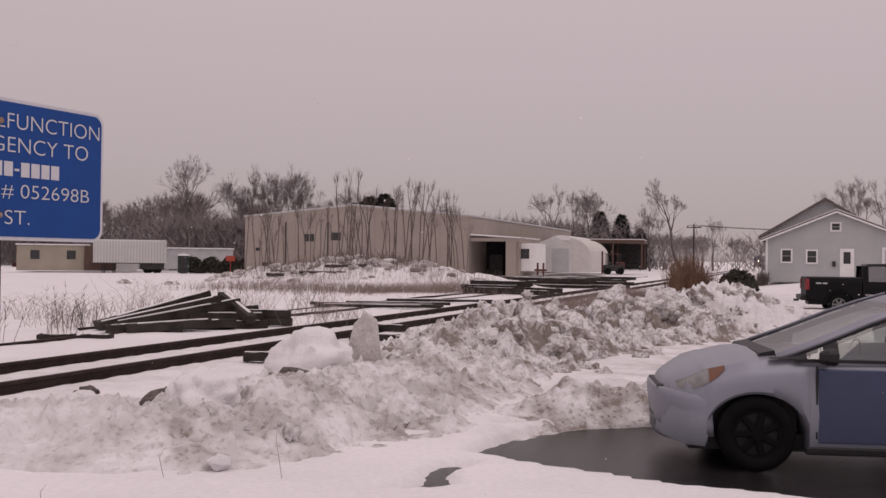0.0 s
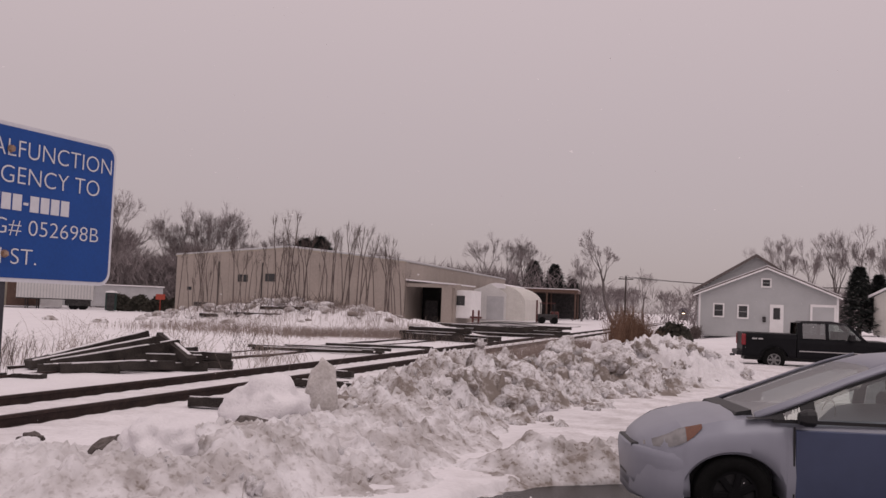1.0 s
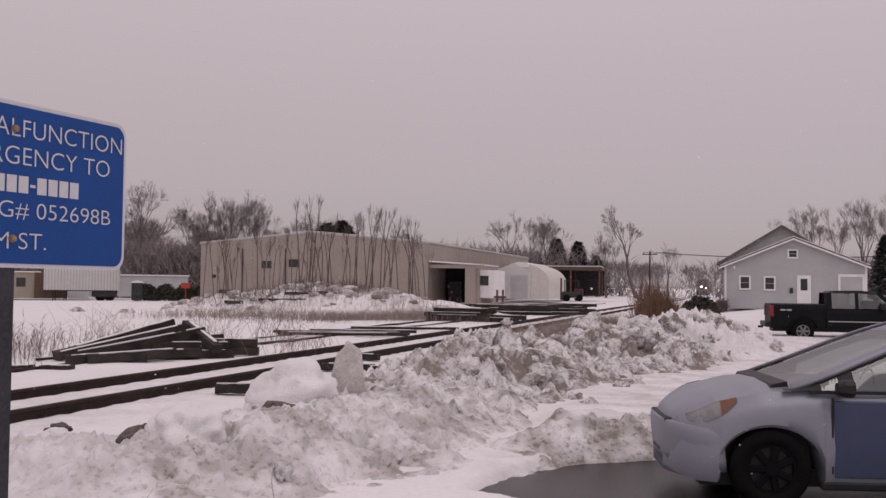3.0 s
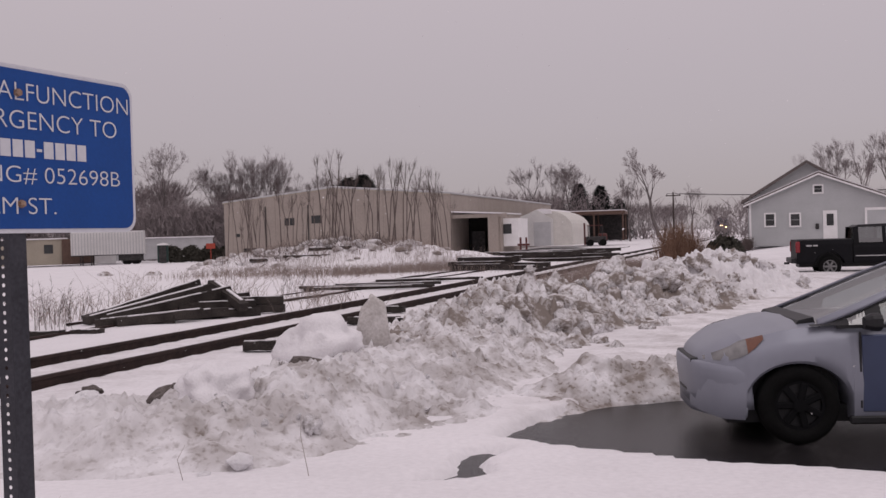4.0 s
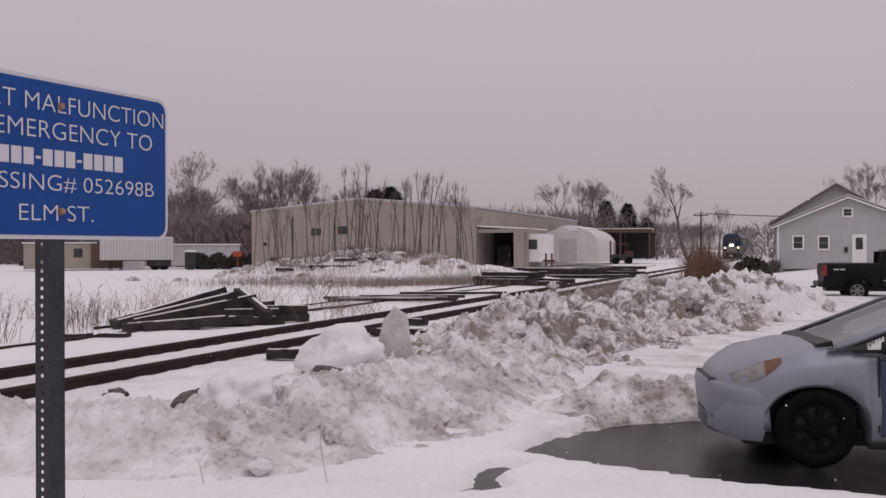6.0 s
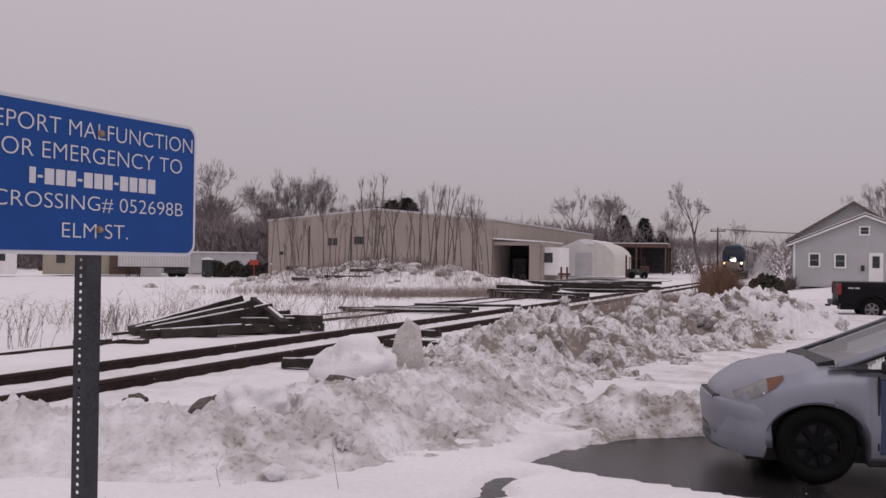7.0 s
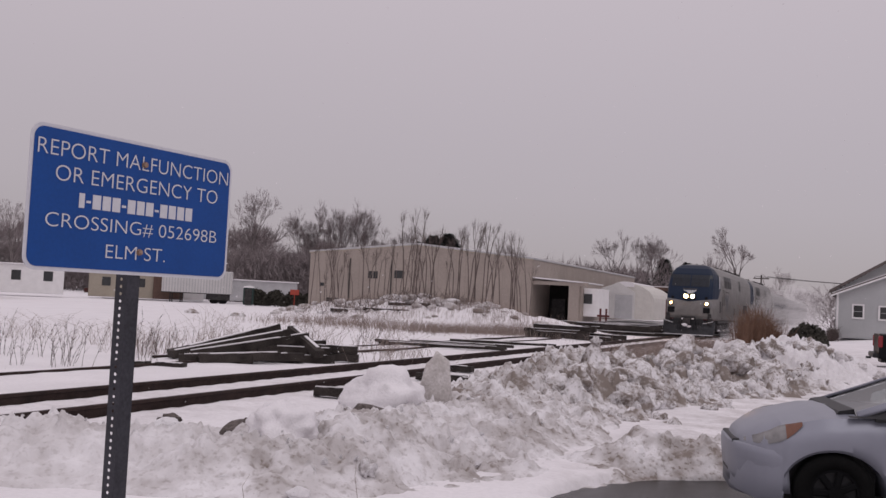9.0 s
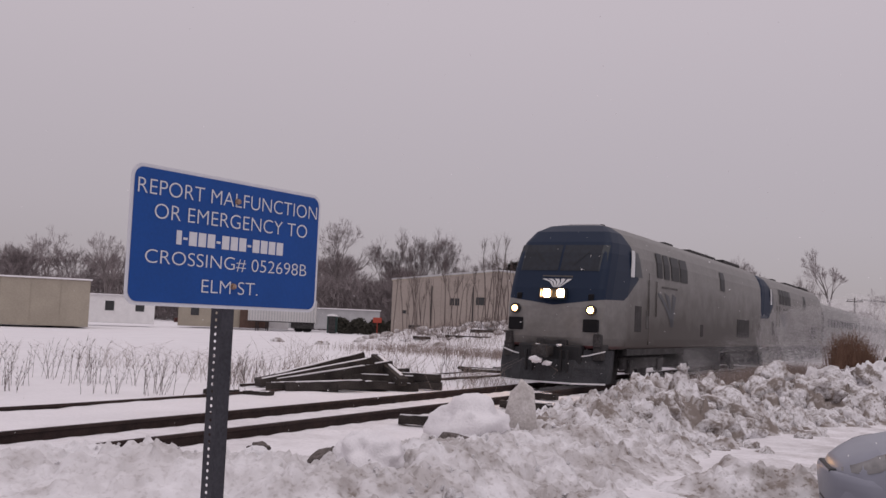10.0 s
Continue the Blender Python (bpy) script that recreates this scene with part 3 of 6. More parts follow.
def hatchback(m):
    car = thing("hatchback_car", m, "light blue compact hatchback with amber corner lamps parked on wet asphalt", "car")
    RW, WB, FW = 0.32, -2.54, -.04

    def low(x):
        z = 0.20 if x < .55 else 0.20 + (x - .55) * .25
        for xc in (FW, WB):
            d = abs(x - xc)
            if d < .415:
                z = max(z, RW - .01 + .345 * math.sqrt(1 - (d / .415) ** 2))
        return z

    def high(x):
        return float(np.interp(x, (-3.3, -3.2, -2.6, -1.6, -.55, -.28, .06, .38, .56, .67, .73), (.85, 1.0, 1.02, .99, .955, .965, .935, .855, .765, .695, .57)))

    def half(x):
        return float(np.interp(x, (-3.3, -3.15, -2.7, -2.0, 0.0, .32, .50, .62, .69, .73), (.62, .76, .83, .845, .845, .82, .74, .60, .44, .28)))
    xs = sorted(set([round(v, 3) for v in np.arange(-3.3, .725, .03)] + [.73, -.455, .375, -2.955, -2.125]))
    rings = []
    for x in xs:
        zb, zt, w = low(x), high(x), half(x)
        zt = max(zt, zb + .05)
        zs = zt - (.10 if x < -.2 else .10)
        mid = zb + (zs - zb) * .45
        side = [(w * .97, zb), (w, zb + (zs - zb) * .12), (w + .008, mid), (w - .005, zb + (zs - zb) * .8), (w - .03, zs), (w - .10, zt - .02), (w * .55, zt + .018), (0, zt + .03)]
        rings.append([(x, y, z) for y, z in side] + [(x, -y, z) for y, z in side[-2::-1]])
    body = part("body", loft(rings), CARBLUE, car, smooth=True)
    md = body.modifiers.new("soft", "EDGE_SPLIT")
    md.split_angle = radians(38)
    # seams: door gap, bumper gap
    part("door_gap", boxes((-.515, -.50, .835, .848, .30, .90), (-1.66, -1.645, .845, .858, .30, .93)), BLACKPLASTIC, body)
    door = part("front_door", boxes((-1.64, -.52, .80, .853, .27, .875), bevel=.006), DOORBLUE, car, "door in a darker blue than the body")
    part("handle", boxes((-1.49, -1.30, .848, .885, .755, .785), bevel=.01), CARBLUE, door)
    for y in (.8275, -.8275):
        part("sill", boxes((-2.05, -.42, y - .0275, y + .0275, .17, .235), bevel=.012), BLACKPLASTIC, car)
    part("underbody", boxes((-3.1, .50, -.66, .66, .16, .30)), BLACKPLASTIC, car)
    for x in (FW, WB):
        part("wheel_housing", boxes((x - .36, x + .36, -.62, .62, .3, .665)), BLACKPLASTIC, car)
    # lamps wrap the corner, flush with the skin
    def skin(x, z):
        zt, w = high(x), half(x)
        return float(np.interp(z, (zt - .30, zt - .10, zt - .02, zt + .01), (w, w - .028, w - .095, w - .20)))
    lamp = [[(x, skin(x, z) + .004, z) for z in np.linspace(a, min(b, high(x) - .015), 6)] for x, a, b in ((.22, .850, .888), (.29, .785, .872), (.35, .735, .850), (.40, .705, .83), (.47, .680, .788), (.56, .668, .738), (.65, .660, .688))]
    for sgn in (1, -1):
        hl = new("headlamp")
        hl.parent = car
        part("lens", loft([[(x, sgn * (y + .004), z) for x, y, z in r] for r in lamp], False, False), LENS, hl, "clear headlamp lens", smooth=True)
        part("turn_lens", loft([[(x, sgn * (y + .009), z) for x, y, z in r] for r in lamp[:3]], False, False), AMBER, hl, "amber turn lens", smooth=True)
    part("grille", boxes((.58, .735, -.38, .38, .612, .660), bevel=.012), BLACKPLASTIC, car)
    part("bumper", loft([[(x - .10 * max(0, .56 - z), (w + .009 * smooth(.36, .5, x)) * s, z) for s, z in ((.93, .645), (.985, .63), (1.005, .58), (1.012, .52), (.985, .42), (.995, .37), (.97, .28), (-.97, .28), (-.995, .37), (-.985, .42), (-1.012, .52), (-1.005, .58), (-.985, .63), (-.93, .645))] for x, w in ((.33, half(.33) - .03), (.38, half(.38) - .004), (.46, half(.46)), (.52, half(.52)), (.58, half(.58)), (.64, half(.64)), (.69, half(.69) + .04), (.73, .38), (.76, .24))]), CARBLUE, car, "light blue front bumper", smooth=True)
    part("lower_grille", boxes((.66, .742, -.20, .20, .34, .44), bevel=.015), BLACKPLASTIC, car)
    part("bumper_lip", loft([[(x, half(x) * s * .985, z) for s, z in ((1, .30), (1, .255), (.96, .215), (-.96, .215), (-1, .255), (-1, .30))] for x in (.36, .46, .55, .63, .69, .73)]), CARBLUE, car, smooth=True)
    # greenhouse
    roof = ((-.22, .975, .70), (-.58, 1.115, .685), (-.98, 1.285, .64), (-1.25, 1.385, .615), (-1.5, 1.465, .575), (-2.0, 1.52, .57), (-2.6, 1.49, .56), (-2.95, 1.44, .55), (-3.25, 1.05, .60))

    def shell(x, z, w, lo, hi):
        return [(x, w * k, z - (.028 if abs(k) > .9 else 0) + .02 * (1 - k * k)) for k in np.linspace(lo, hi, 7)]
    part("roof", loft([shell(x, z, w, -1, 1) + [(a, b, c - .05) for a, b, c in shell(x, z, w, 1, -1)] for x, z, w in roof[3:8]]), CARBLUE, car, smooth=True)
    part("windscreen", loft([shell(x, z, w * .97, -1, 1) for x, z, w in roof[:4]], False, False), SCREEN, car, "sloping windscreen")
    part("rear_window", loft([shell(x, z, w * .97, -1, 1) for x, z, w in roof[7:]], False, False), GLASSDARK, car)
    part("cowl", prism(((-.07, .93), (-.10, .978), (-.22, 1.003), (-.24, .92)), -.60, .60), BLACKPLASTIC, car, "black plastic cowl below the windscreen")
    for sgn in (1, -1):
        pillar = [[(x, sgn * (w + a), z + b) for a, b in ((.048, -.04), (.036, -.012), (.0, .016), (-.02, .018), (-.02, .0))] for x, z, w in roof[:5]]
        part("front_pillar", loft(pillar), CARBLUE, car, smooth=True)
        belt = ((-.02, .955), (-3.0, 1.01))
        top = [(x, z - .045, w + .006) for x, z, w in roof[:8]]
        def pane(name, x0, x1, material, out=0.0):
            ring = []
            for x in np.linspace(x0, x1, 7):
                zt, wt = np.interp(-x, [-p[0] for p in top], [p[1] for p in top]), np.interp(-x, [-p[0] for p in top], [p[2] for p in top])
                zb = np.interp(-x, (.02, 3.0), (.945, 1.0))
                zt = max(zt, zb + .01)
                ring.append([(x, sgn * (.80 + out), zb), (x, sgn * (wt + .03 + out + (.80 - wt - .03) * .5), (zb + zt) / 2), (x, sgn * (wt + .02 + out), zt)])
            return part(name, loft(ring, False, False), material, car)
        pane("quarter_window", -.43, -.58, GLASSDARK)
        pane("front_side_window", -.70, -1.58, GLASS)
        pane("rear_side_window", -1.70, -2.45, GLASSDARK)
        pane("quarter_panel", -2.47, -3.0, CARBLUE)
        for a, b in ((-.14, -.44), (-.58, -.70), (-1.58, -1.70), (-2.44, -2.50)):
            pane("window_pillar", a, b, BLACKPLASTIC, .004)
        part("window_rail", loft([[(x, sgn * (w + .034 + a), z - .082 + b) for a, b in ((0, -.02), (.01, .034), (-.03, .034), (-.03, -.02))] for x, z, w in roof[:8]]), BLACKPLASTIC, car)
        part("belt_strip", boxes((-2.4, -.34, sgn * .80 - .008, sgn * .80 + .012, .925, .952)), BLACKPLASTIC, car)
        mirror = part("wing_mirror", loft([[(-.56 + dx, sgn * (.87 + dy), .985 + dz) for dy, dz in [(.065 + k * (.085 * math.cos(a) if abs(math.cos(a)) < .8 else .085 * math.copysign(.9, math.cos(a))), k * .072 * math.sin(a)) for a in (j * math.tau / 14 for j in range(14))]] for dx, k in ((-.075, .9), (-.06, 1.0), (.0, .95), (.05, .6))]), BLACKPLASTIC, car, "black wing mirror")
        part("mirror_arm", boxes((-.60, -.54, min(sgn * .78, sgn * .88), max(sgn * .78, sgn * .88), .92, .945), bevel=.008), BLACKPLASTIC, mirror)
        for x in (FW, WB):
            wheel(car, x, sgn * .735, RW, .185, RIMDARK, sgn, 7)
    # inside
    part("dashboard", prism(((-.25, .62), (-.25, .93), (-.62, .96), (-.75, .84), (-.7, .62)), -.70, .70), BLACKPLASTIC, car)
    bm = bmesh.new()
    ring = [[(-.93 + .03 * math.sin(a) - .07 * math.sin(a), .36 + (.175 + .014 * math.cos(b)) * math.cos(a), .93 + (.165 + .014 * math.cos(b)) * math.sin(a) + .0) for b in (k * math.tau / 6 for k in range(6))] for a in (k * math.tau / 20 for k in range(21))]
    part("steering_wheel", loft(ring, True, False), BLACKPLASTIC, car)
    for y in (.37, -.37):
        part("seat", boxes((-1.75, -1.18, y - .25, y + .25, .45, .62), (-1.86, -1.72, y - .24, y + .24, .55, 1.12), (-1.86, -1.76, y - .13, y + .13, 1.12, 1.30), bevel=.04), CLOTH, car)
    return car


hatchback(pose(10.17, 8.92, -0.085, 0, 0, 186))


def pickup(m):
    t = thing("pickup_truck", m, "black crew-cab pickup truck parked on the snowy lot", "truck")
    RW = .39

    def low(x):
        z = .50
        for xc in (0.0, 3.65):
            d = abs(x - xc)
            if d < .50:
                z = max(z, RW + math.sqrt(.5 ** 2 - d * d))
        return z
    for nm, x0, x1, zt, w, lab in (("cargo_bed", -1.12, .76, 1.36, .98, ""), ("cab_body", .79, 3.2, 1.22, .97, ""), ("bonnet", 3.2, 4.75, 1.20, .96, "")):
        rings = []
        for x in np.arange(x0, x1 + .01, .04):
            zb = low(x)
            drop = 0 if nm != "bonnet" else .14 * smooth(3.6, 4.75, x)
            ww = w - (.12 * smooth(4.2, 4.75, x) if nm == "bonnet" else 0)
            z1 = zt - drop
            half = [(ww * .96, zb), (ww, zb + .08), (ww, z1 - .18), (ww - .04, z1 - .03), (ww - .09, z1), (0, z1 + (.03 if nm == "bonnet" else 0))]
            rings.append([(x, y, z) for y, z in half] + [(x, -y, z) for y, z in half[-2::-1]])
        part(nm, loft(rings), TRUCKBLACK, t)
    part("bed_liner", boxes((-.95, .68, -.80, .80, 1.358, 1.366)), BLACKPLASTIC, t)
    part("cab_roof", loft([[(x, s * w, z) for s, w, z in ((1, .80, z0), (1, .66, z0 + h), (-1, .66, z0 + h), (-1, .80, z0))] for x, z0, h in ((.86, 1.74, .02), (1.0, 1.76, .09), (2.0, 1.76, .11), (2.55, 1.74, .06))]), TRUCKBLACK, t)
    for s in (1, -1):
        for a, b, c, d in ((.80, .98, .80, .98), (1.76, 1.88, 1.76, 1.88), (2.46, 2.60, 3.0, 3.16)):
            part("pillar", loft([[(a, s * .79, 1.78), (b, s * .79, 1.78), (b, s * .74, 1.78), (a, s * .74, 1.78)], [(c, s * .95, 1.20), (d, s * .95, 1.20), (d, s * .88, 1.20), (c, s * .88, 1.20)]]), TRUCKBLACK, t)
        part("side_window", loft([[(.96, s * .935, 1.22), (1.78, s * .935, 1.22)], [(.98, s * .785, 1.75), (1.78, s * .785, 1.75)]], False, False), GLASSDARK, t)
        part("side_window", loft([[(1.86, s * .935, 1.22), (3.02, s * .935, 1.22)], [(1.86, s * .785, 1.75), (2.50, s * .785, 1.75)]], False, False), GLASS, t)
        part("tail_lamp", boxes((-1.15, -1.0, s * .93 - .07, s * .93 + .07, .90, 1.30), bevel=.02), REDLENS, t, "red tail lamp")
        part("door_mirror", boxes((2.55, 2.73, s * 1.06 - .12, s * 1.06 + .12, 1.20, 1.42), bevel=.03), BLACKPLASTIC, t)
        part("side_moulding", boxes((.86, 3.2, s * .975 - .012, s * .975 + .012, .74, .77)), CHROME, t, "bright side moulding")
        part("badge_bar", boxes((-.78, -.60, s * .985 - .004, s * .985 + .004, 1.12, 1.17), (-.56, -.40, s * .985 - .004, s * .985 + .004, 1.12, 1.17)), CHROME, t)
        for x in (0.0, 3.65):
            wheel(t, x, s * .84, RW, .26, ALLOY, s, 6, .6, "grey alloy wheel")
    part("windscreen", loft([[(2.54, .74, 1.78), (2.54, -.74, 1.78)], [(3.12, .88, 1.22), (3.12, -.88, 1.22)]], False, False), GLASSDARK, t)
    part("rear_window", loft([[(.86, .74, 1.78), (.86, -.74, 1.78)], [(.82, .86, 1.24), (.82, -.86, 1.24)]], False, False), GLASSDARK, t)
    part("rear_bumper", boxes((-1.30, -1.10, -.95, .95, .52, .70), bevel=.03), BLACKPLASTIC, t, "dark rear bumper")
    part("hitch", boxes((-1.46, -1.28, -.05, .05, .46, .54)), BLACKPLASTIC, t)
    for x in (0.0, 3.65):
        part("wheel_housing", boxes((x - .44, x + .44, -.70, .70, .45, .88)), BLACKPLASTIC, t)
    part("chassis", boxes((-1.0, 4.4, -.55, .55, .36, .60)), BLACKPLASTIC, t)
    part("seat", boxes((1.3, 1.9, -.7, .7, .9, 1.35), (2.2, 2.7, -.7, -.1, .9, 1.5), (2.2, 2.7, .1, .7, .9, 1.5), bevel=.05), CLOTH, t)
    return t


pickup(pose(16.0, 37.6, -.22, 0, 0, -3))


# ---- locomotives ----
def livery():
    """Silver body, blue nose above a shallow V, dark red line and grime low down."""
    m = mat("locomotive_paint", (0.205, 0.197, 0.19), 0.5, 0.0, var=0.12, scale=0.9, fine=9, spec=0.25)
    nt = m.node_tree
    b = nt.nodes["Principled BSDF"]
    base = b.inputs["Base Color"].links[0].from_socket
    tc = nt.nodes.new("ShaderNodeTexCoord")
    sp = nt.nodes.new("ShaderNodeSeparateXYZ")
    nt.links.new(tc.outputs["Object"], sp.inputs[0])

    def math_node(op, a, c):
        n = nt.nodes.new("ShaderNodeMath")
        n.operation = op
        for k, v in enumerate((a, c)):
            if hasattr(v, "is_linked"):
                nt.links.new(v, n.inputs[k])
            elif v is not None:
                n.inputs[k].default_value = v
        return n.outputs[0]
    x, y, z = sp.outputs
    ax = math_node("ABSOLUTE", x, None)
    vline = math_node("ADD", math_node("MULTIPLY", ax, 0.13), 2.06)
    slope = math_node("SUBTRACT", z, math_node("ADD", math_node("MULTIPLY", math_node("SUBTRACT", y, 0.85), 0.50), 2.05))
    blue = math_node("MULTIPLY", math_node("GREATER_THAN", z, vline), math_node("GREATER_THAN", slope, 0.0))
    blue = math_node("MULTIPLY", blue, math_node("LESS_THAN", math_node("ADD", y, math_node("MULTIPLY", z, 0.45)), 3.75))
    m1 = nt.nodes.new("ShaderNodeMixRGB")
    nt.links.new(blue, m1.inputs[0])
    nt.links.new(base, m1.inputs[1])
    m1.inputs[2].default_value = (0.006, 0.016, 0.039, 1)
    red = math_node("MULTIPLY", math_node("GREATER_THAN", z, 0.98), math_node("LESS_THAN", z, 1.06))
    m2 = nt.nodes.new("ShaderNodeMixRGB")
    nt.links.new(red, m2.inputs[0])
    nt.links.new(m1.outputs[0], m2.inputs[1])
    m2.inputs[2].default_value = (0.10, 0.025, 0.03, 1)
    gr, rng_ = nt.nodes.new("ShaderNodeTexNoise"), nt.nodes.new("ShaderNodeMapRange")
    gr.inputs["Scale"].default_value, gr.inputs["Detail"].default_value = 1.4, 6
    nt.links.new(tc.outputs["Object"], gr.inputs["Vector"])
    nt.links.new(math_node("ADD", math_node("MULTIPLY", z, -0.55), math_node("ADD", gr.outputs["Fac"], math_node("SUBTRACT", math_node("MULTIPLY", math_node("MINIMUM", y, 3.0), 0.25), 0.43))), rng_.inputs["Value"])
    rng_.inputs["From Min"].default_value, rng_.inputs["From Max"].default_value, rng_.inputs["To Max"].default_value = -0.85, -0.06, 0.93
    m3 = nt.nodes.new("ShaderNodeMixRGB")
    nt.links.new(rng_.outputs[0], m3.inputs[0])
    nt.links.new(m2.outputs[0], m3.inputs[1])
    m3.inputs[2].default_value = (0.065, 0.056, 0.05, 1)
    nt.links.new(m3.outputs[0], b.inputs["Base Color"])
    return m


LOCO = livery()
UNDER = mat("grimy_underframe", (0.022, 0.021, 0.022), 0.8, 0.1, scale=3, fine=30, col2=(0.07, 0.065, 0.065))
PLOUGH = mat("pilot_grey", (0.022, 0.023, 0.026), 0.7, 0.1, scale=3, fine=30, col2=(0.05, 0.05, 0.055))
LAMPGLOW = mat("headlight_glow", (1, .85, .6), 0.3, emit=(1.0, .54, .22, 320.0))
LAMPSIDE = mat("side_light_glow", (1, .8, .5), 0.3, emit=(1.0, .50, .16, 60.0))
LAMPDIM = mat("ditch_light_glow", (1, .75, .5), 0.3, emit=(1.0, .50, .18, 14.0))
SIDEGREY = mat("grimy_side_panel", (0.09, 0.085, 0.082), 0.7, var=0.25, scale=3, fine=20)
LOGO = mat("grey_marking", (0.075, 0.078, 0.088), 0.5, var=0.1)
LOGOWHITE = mat("white_marking", (0.62, 0.62, 0.63), 0.5, var=0.1)
CABGLASS = mat("tinted_cab_glass", (0.012, 0.016, 0.024), 0.3, var=0.3, scale=1.5, fine=9, spec=0.35)
SOOT = mat("window_black", (0.010, 0.010, 0.012), 0.35, var=0.2, spec=0.12)
LEVELS = ((0.98, 1.46, .10, 1.0), (1.25, 1.50, .02, .95), (2.02, 1.50, .02, .95), (2.5, 1.50, .16, .95), (3.02, 1.49, .38, 1.0), (3.45, 1.46, .60, 1.05), (3.75, 1.38, .80, 1.1), (4.05, 1.20, 1.10, 1.1), (4.24, .92, 1.5, 1.0), (4.35, .5, 2.1, .8))


def nose_y(z):
    return float(np.interp(z, [v[0] for v in LEVELS], [v[2] for v in LEVELS]))


def locomotive(name_label):
    lo = thing("locomotive", pose(0, 60, 0), name_label, "locomotive", "train")
    rings = []
    for z, w, y0, c in LEVELS:
        half = [(w * .50, y0 + .01), (w * .78, y0 + .04 * c), (w * .865, y0 + .13 * c), (w * .92, y0 + .50 * c), (w, y0 + 1.45 * c), (w, 7.0), (w, 14.0), (w, 20.7)]
        rings.append([(0, y0, z)] + [(x, y, z) for x, y in half] + [(0, 20.7, z)] + [(-x, y, z) for x, y in half[::-1]])
    body = part("body", loft(rings), LOCO, lo, "silver car body with a dark blue nose")
    md = body.modifiers.new("round", "BEVEL")
    md.width, md.segments, md.limit_method, md.angle_limit = .05, 2, "ANGLE", radians(24)
    # nose details
    for s in (1, -1):
        z0, z1 = 2.96, 3.66
        pts = [[(s * .03, nose_y(z) - .012, z), (s * .58, nose_y(z) - .005, z), (s * 1.05, nose_y(z) + .02, z), (s * 1.22, nose_y(z) + .09, z)] for z in (z0, 3.02, 3.27, 3.45, 3.6, z1)]
        part("windscreen", loft(pts, False, False), CABGLASS, lo, "dark windscreen pane")
        part("wiper", loft([[(s * .35, nose_y(3.12) - .04, 3.12), (s * .37, nose_y(3.12) - .04, 3.12)], [(s * .75, nose_y(3.5) - .03, 3.5), (s * .77, nose_y(3.5) - .03, 3.5)]], False, False), BLACKPLASTIC, lo)
        b = boxes((s * 1.02 - .20, s * 1.02 + .20, -.02, .30, 1.40, 1.72), bevel=.02)
        part("number_board", b, SOOT, lo, "dark number board")
        dl = new("ditch_light")
        dl.parent = lo
        dl.matrix_basis = pose(s * 1.03, .05, 1.95)
        bm = bmesh.new()
        bmesh.ops.create_cone(bm, cap_ends=True, segments=20, radius1=.13, radius2=.13, depth=.22, matrix=pose(0, 0, 0, 90))
        part("housing", bm, BLACKPLASTIC, dl)
        bm = bmesh.new()
        bmesh.ops.create_cone(bm, cap_ends=True, segments=20, radius1=.075, radius2=.075, depth=.03, matrix=pose(0, -.115, 0, 90))
        part("lamp", bm, LAMPSIDE if s > 0 else LAMPDIM, dl, "glowing lamp")
        part("marker_lamp", boxes((s * .98 - .07, s * .98 + .07, nose_y(2.28) - .02, nose_y(2.28) + .25, 2.20, 2.36), bevel=.02), SOOT, lo)
        part("step_box", boxes((s * 1.22 - .13, s * 1.22 + .13, .04, .5, .70, 1.10), bevel=.02), UNDER, lo)
        part("grab_iron", loft([[(s * x, y, z), (s * x, y + .03, z), (s * x, y + .03, z + .03), (s * x, y, z + .03)] for x, y, z in ((1.42, .02, .92), (1.0, -.10, .80), (.62, -.14, .74))]), LOGOWHITE, lo)
        part("marker_pocket", boxes((s * 1.2 - .10, s * 1.2 + .10, -.02, .2, 1.02, 1.36), bevel=.03), UNDER, lo)
        # cab side window, door and rails
        cab = part("cab_window", loft([[(s * 1.50, 1.72, 2.90), (s * 1.50, 2.06, 2.90)], [(s * 1.475, 1.84, 3.35), (s * 1.475, 2.16, 3.35)], [(s * 1.44, 1.92, 3.62), (s * 1.44, 2.22, 3.62)]], False, False), LOGOWHITE, lo, "white-framed cab side window")
        part("pane", loft([[(s * 1.502, 2.14, 2.92), (s * 1.502, 2.80, 2.92)], [(s * 1.477, 2.22, 3.35), (s * 1.477, 2.62, 3.35)], [(s * 1.445, 2.28, 3.58), (s * 1.445, 2.50, 3.58)]], False, False), CABGLASS, cab)
        part("cab_door", boxes((s * 1.49 - .02, s * 1.49 + .02, 3.45, 4.05, 1.1, 3.1), bevel=.01), LOCO, lo)
        for yr in (3.36, 4.11):
            part("grab_rail", boxes((s * 1.53 - .02, s * 1.53 + .02, yr, yr + .03, 1.9, 2.9)), LOCO, lo)
        part("recess_panel", boxes((s * 1.485 - .025, s * 1.485 + .025, 2.15, 2.75, 1.45, 2.15), bevel=.01), UNDER, lo)
        part("door_pane", boxes((s * 1.49 - .025, s * 1.49 + .025, 3.2, 3.42, 1.55, 2.05), bevel=.01), SIDEGREY, lo)
        for a, b2 in ((4.25, 4.82), (5.0, 5.60), (5.82, 6.72), (6.88, 7.75)):
            part("side_grille", loft([[(s * 1.51, a, 3.02), (s * 1.51, b2, 3.02)], [(s * 1.485, a, 3.45), (s * 1.485, b2, 3.45)], [(s * 1.41, a, 3.74), (s * 1.41, b2, 3.74)]], False, False), SOOT, lo, "black side grille")
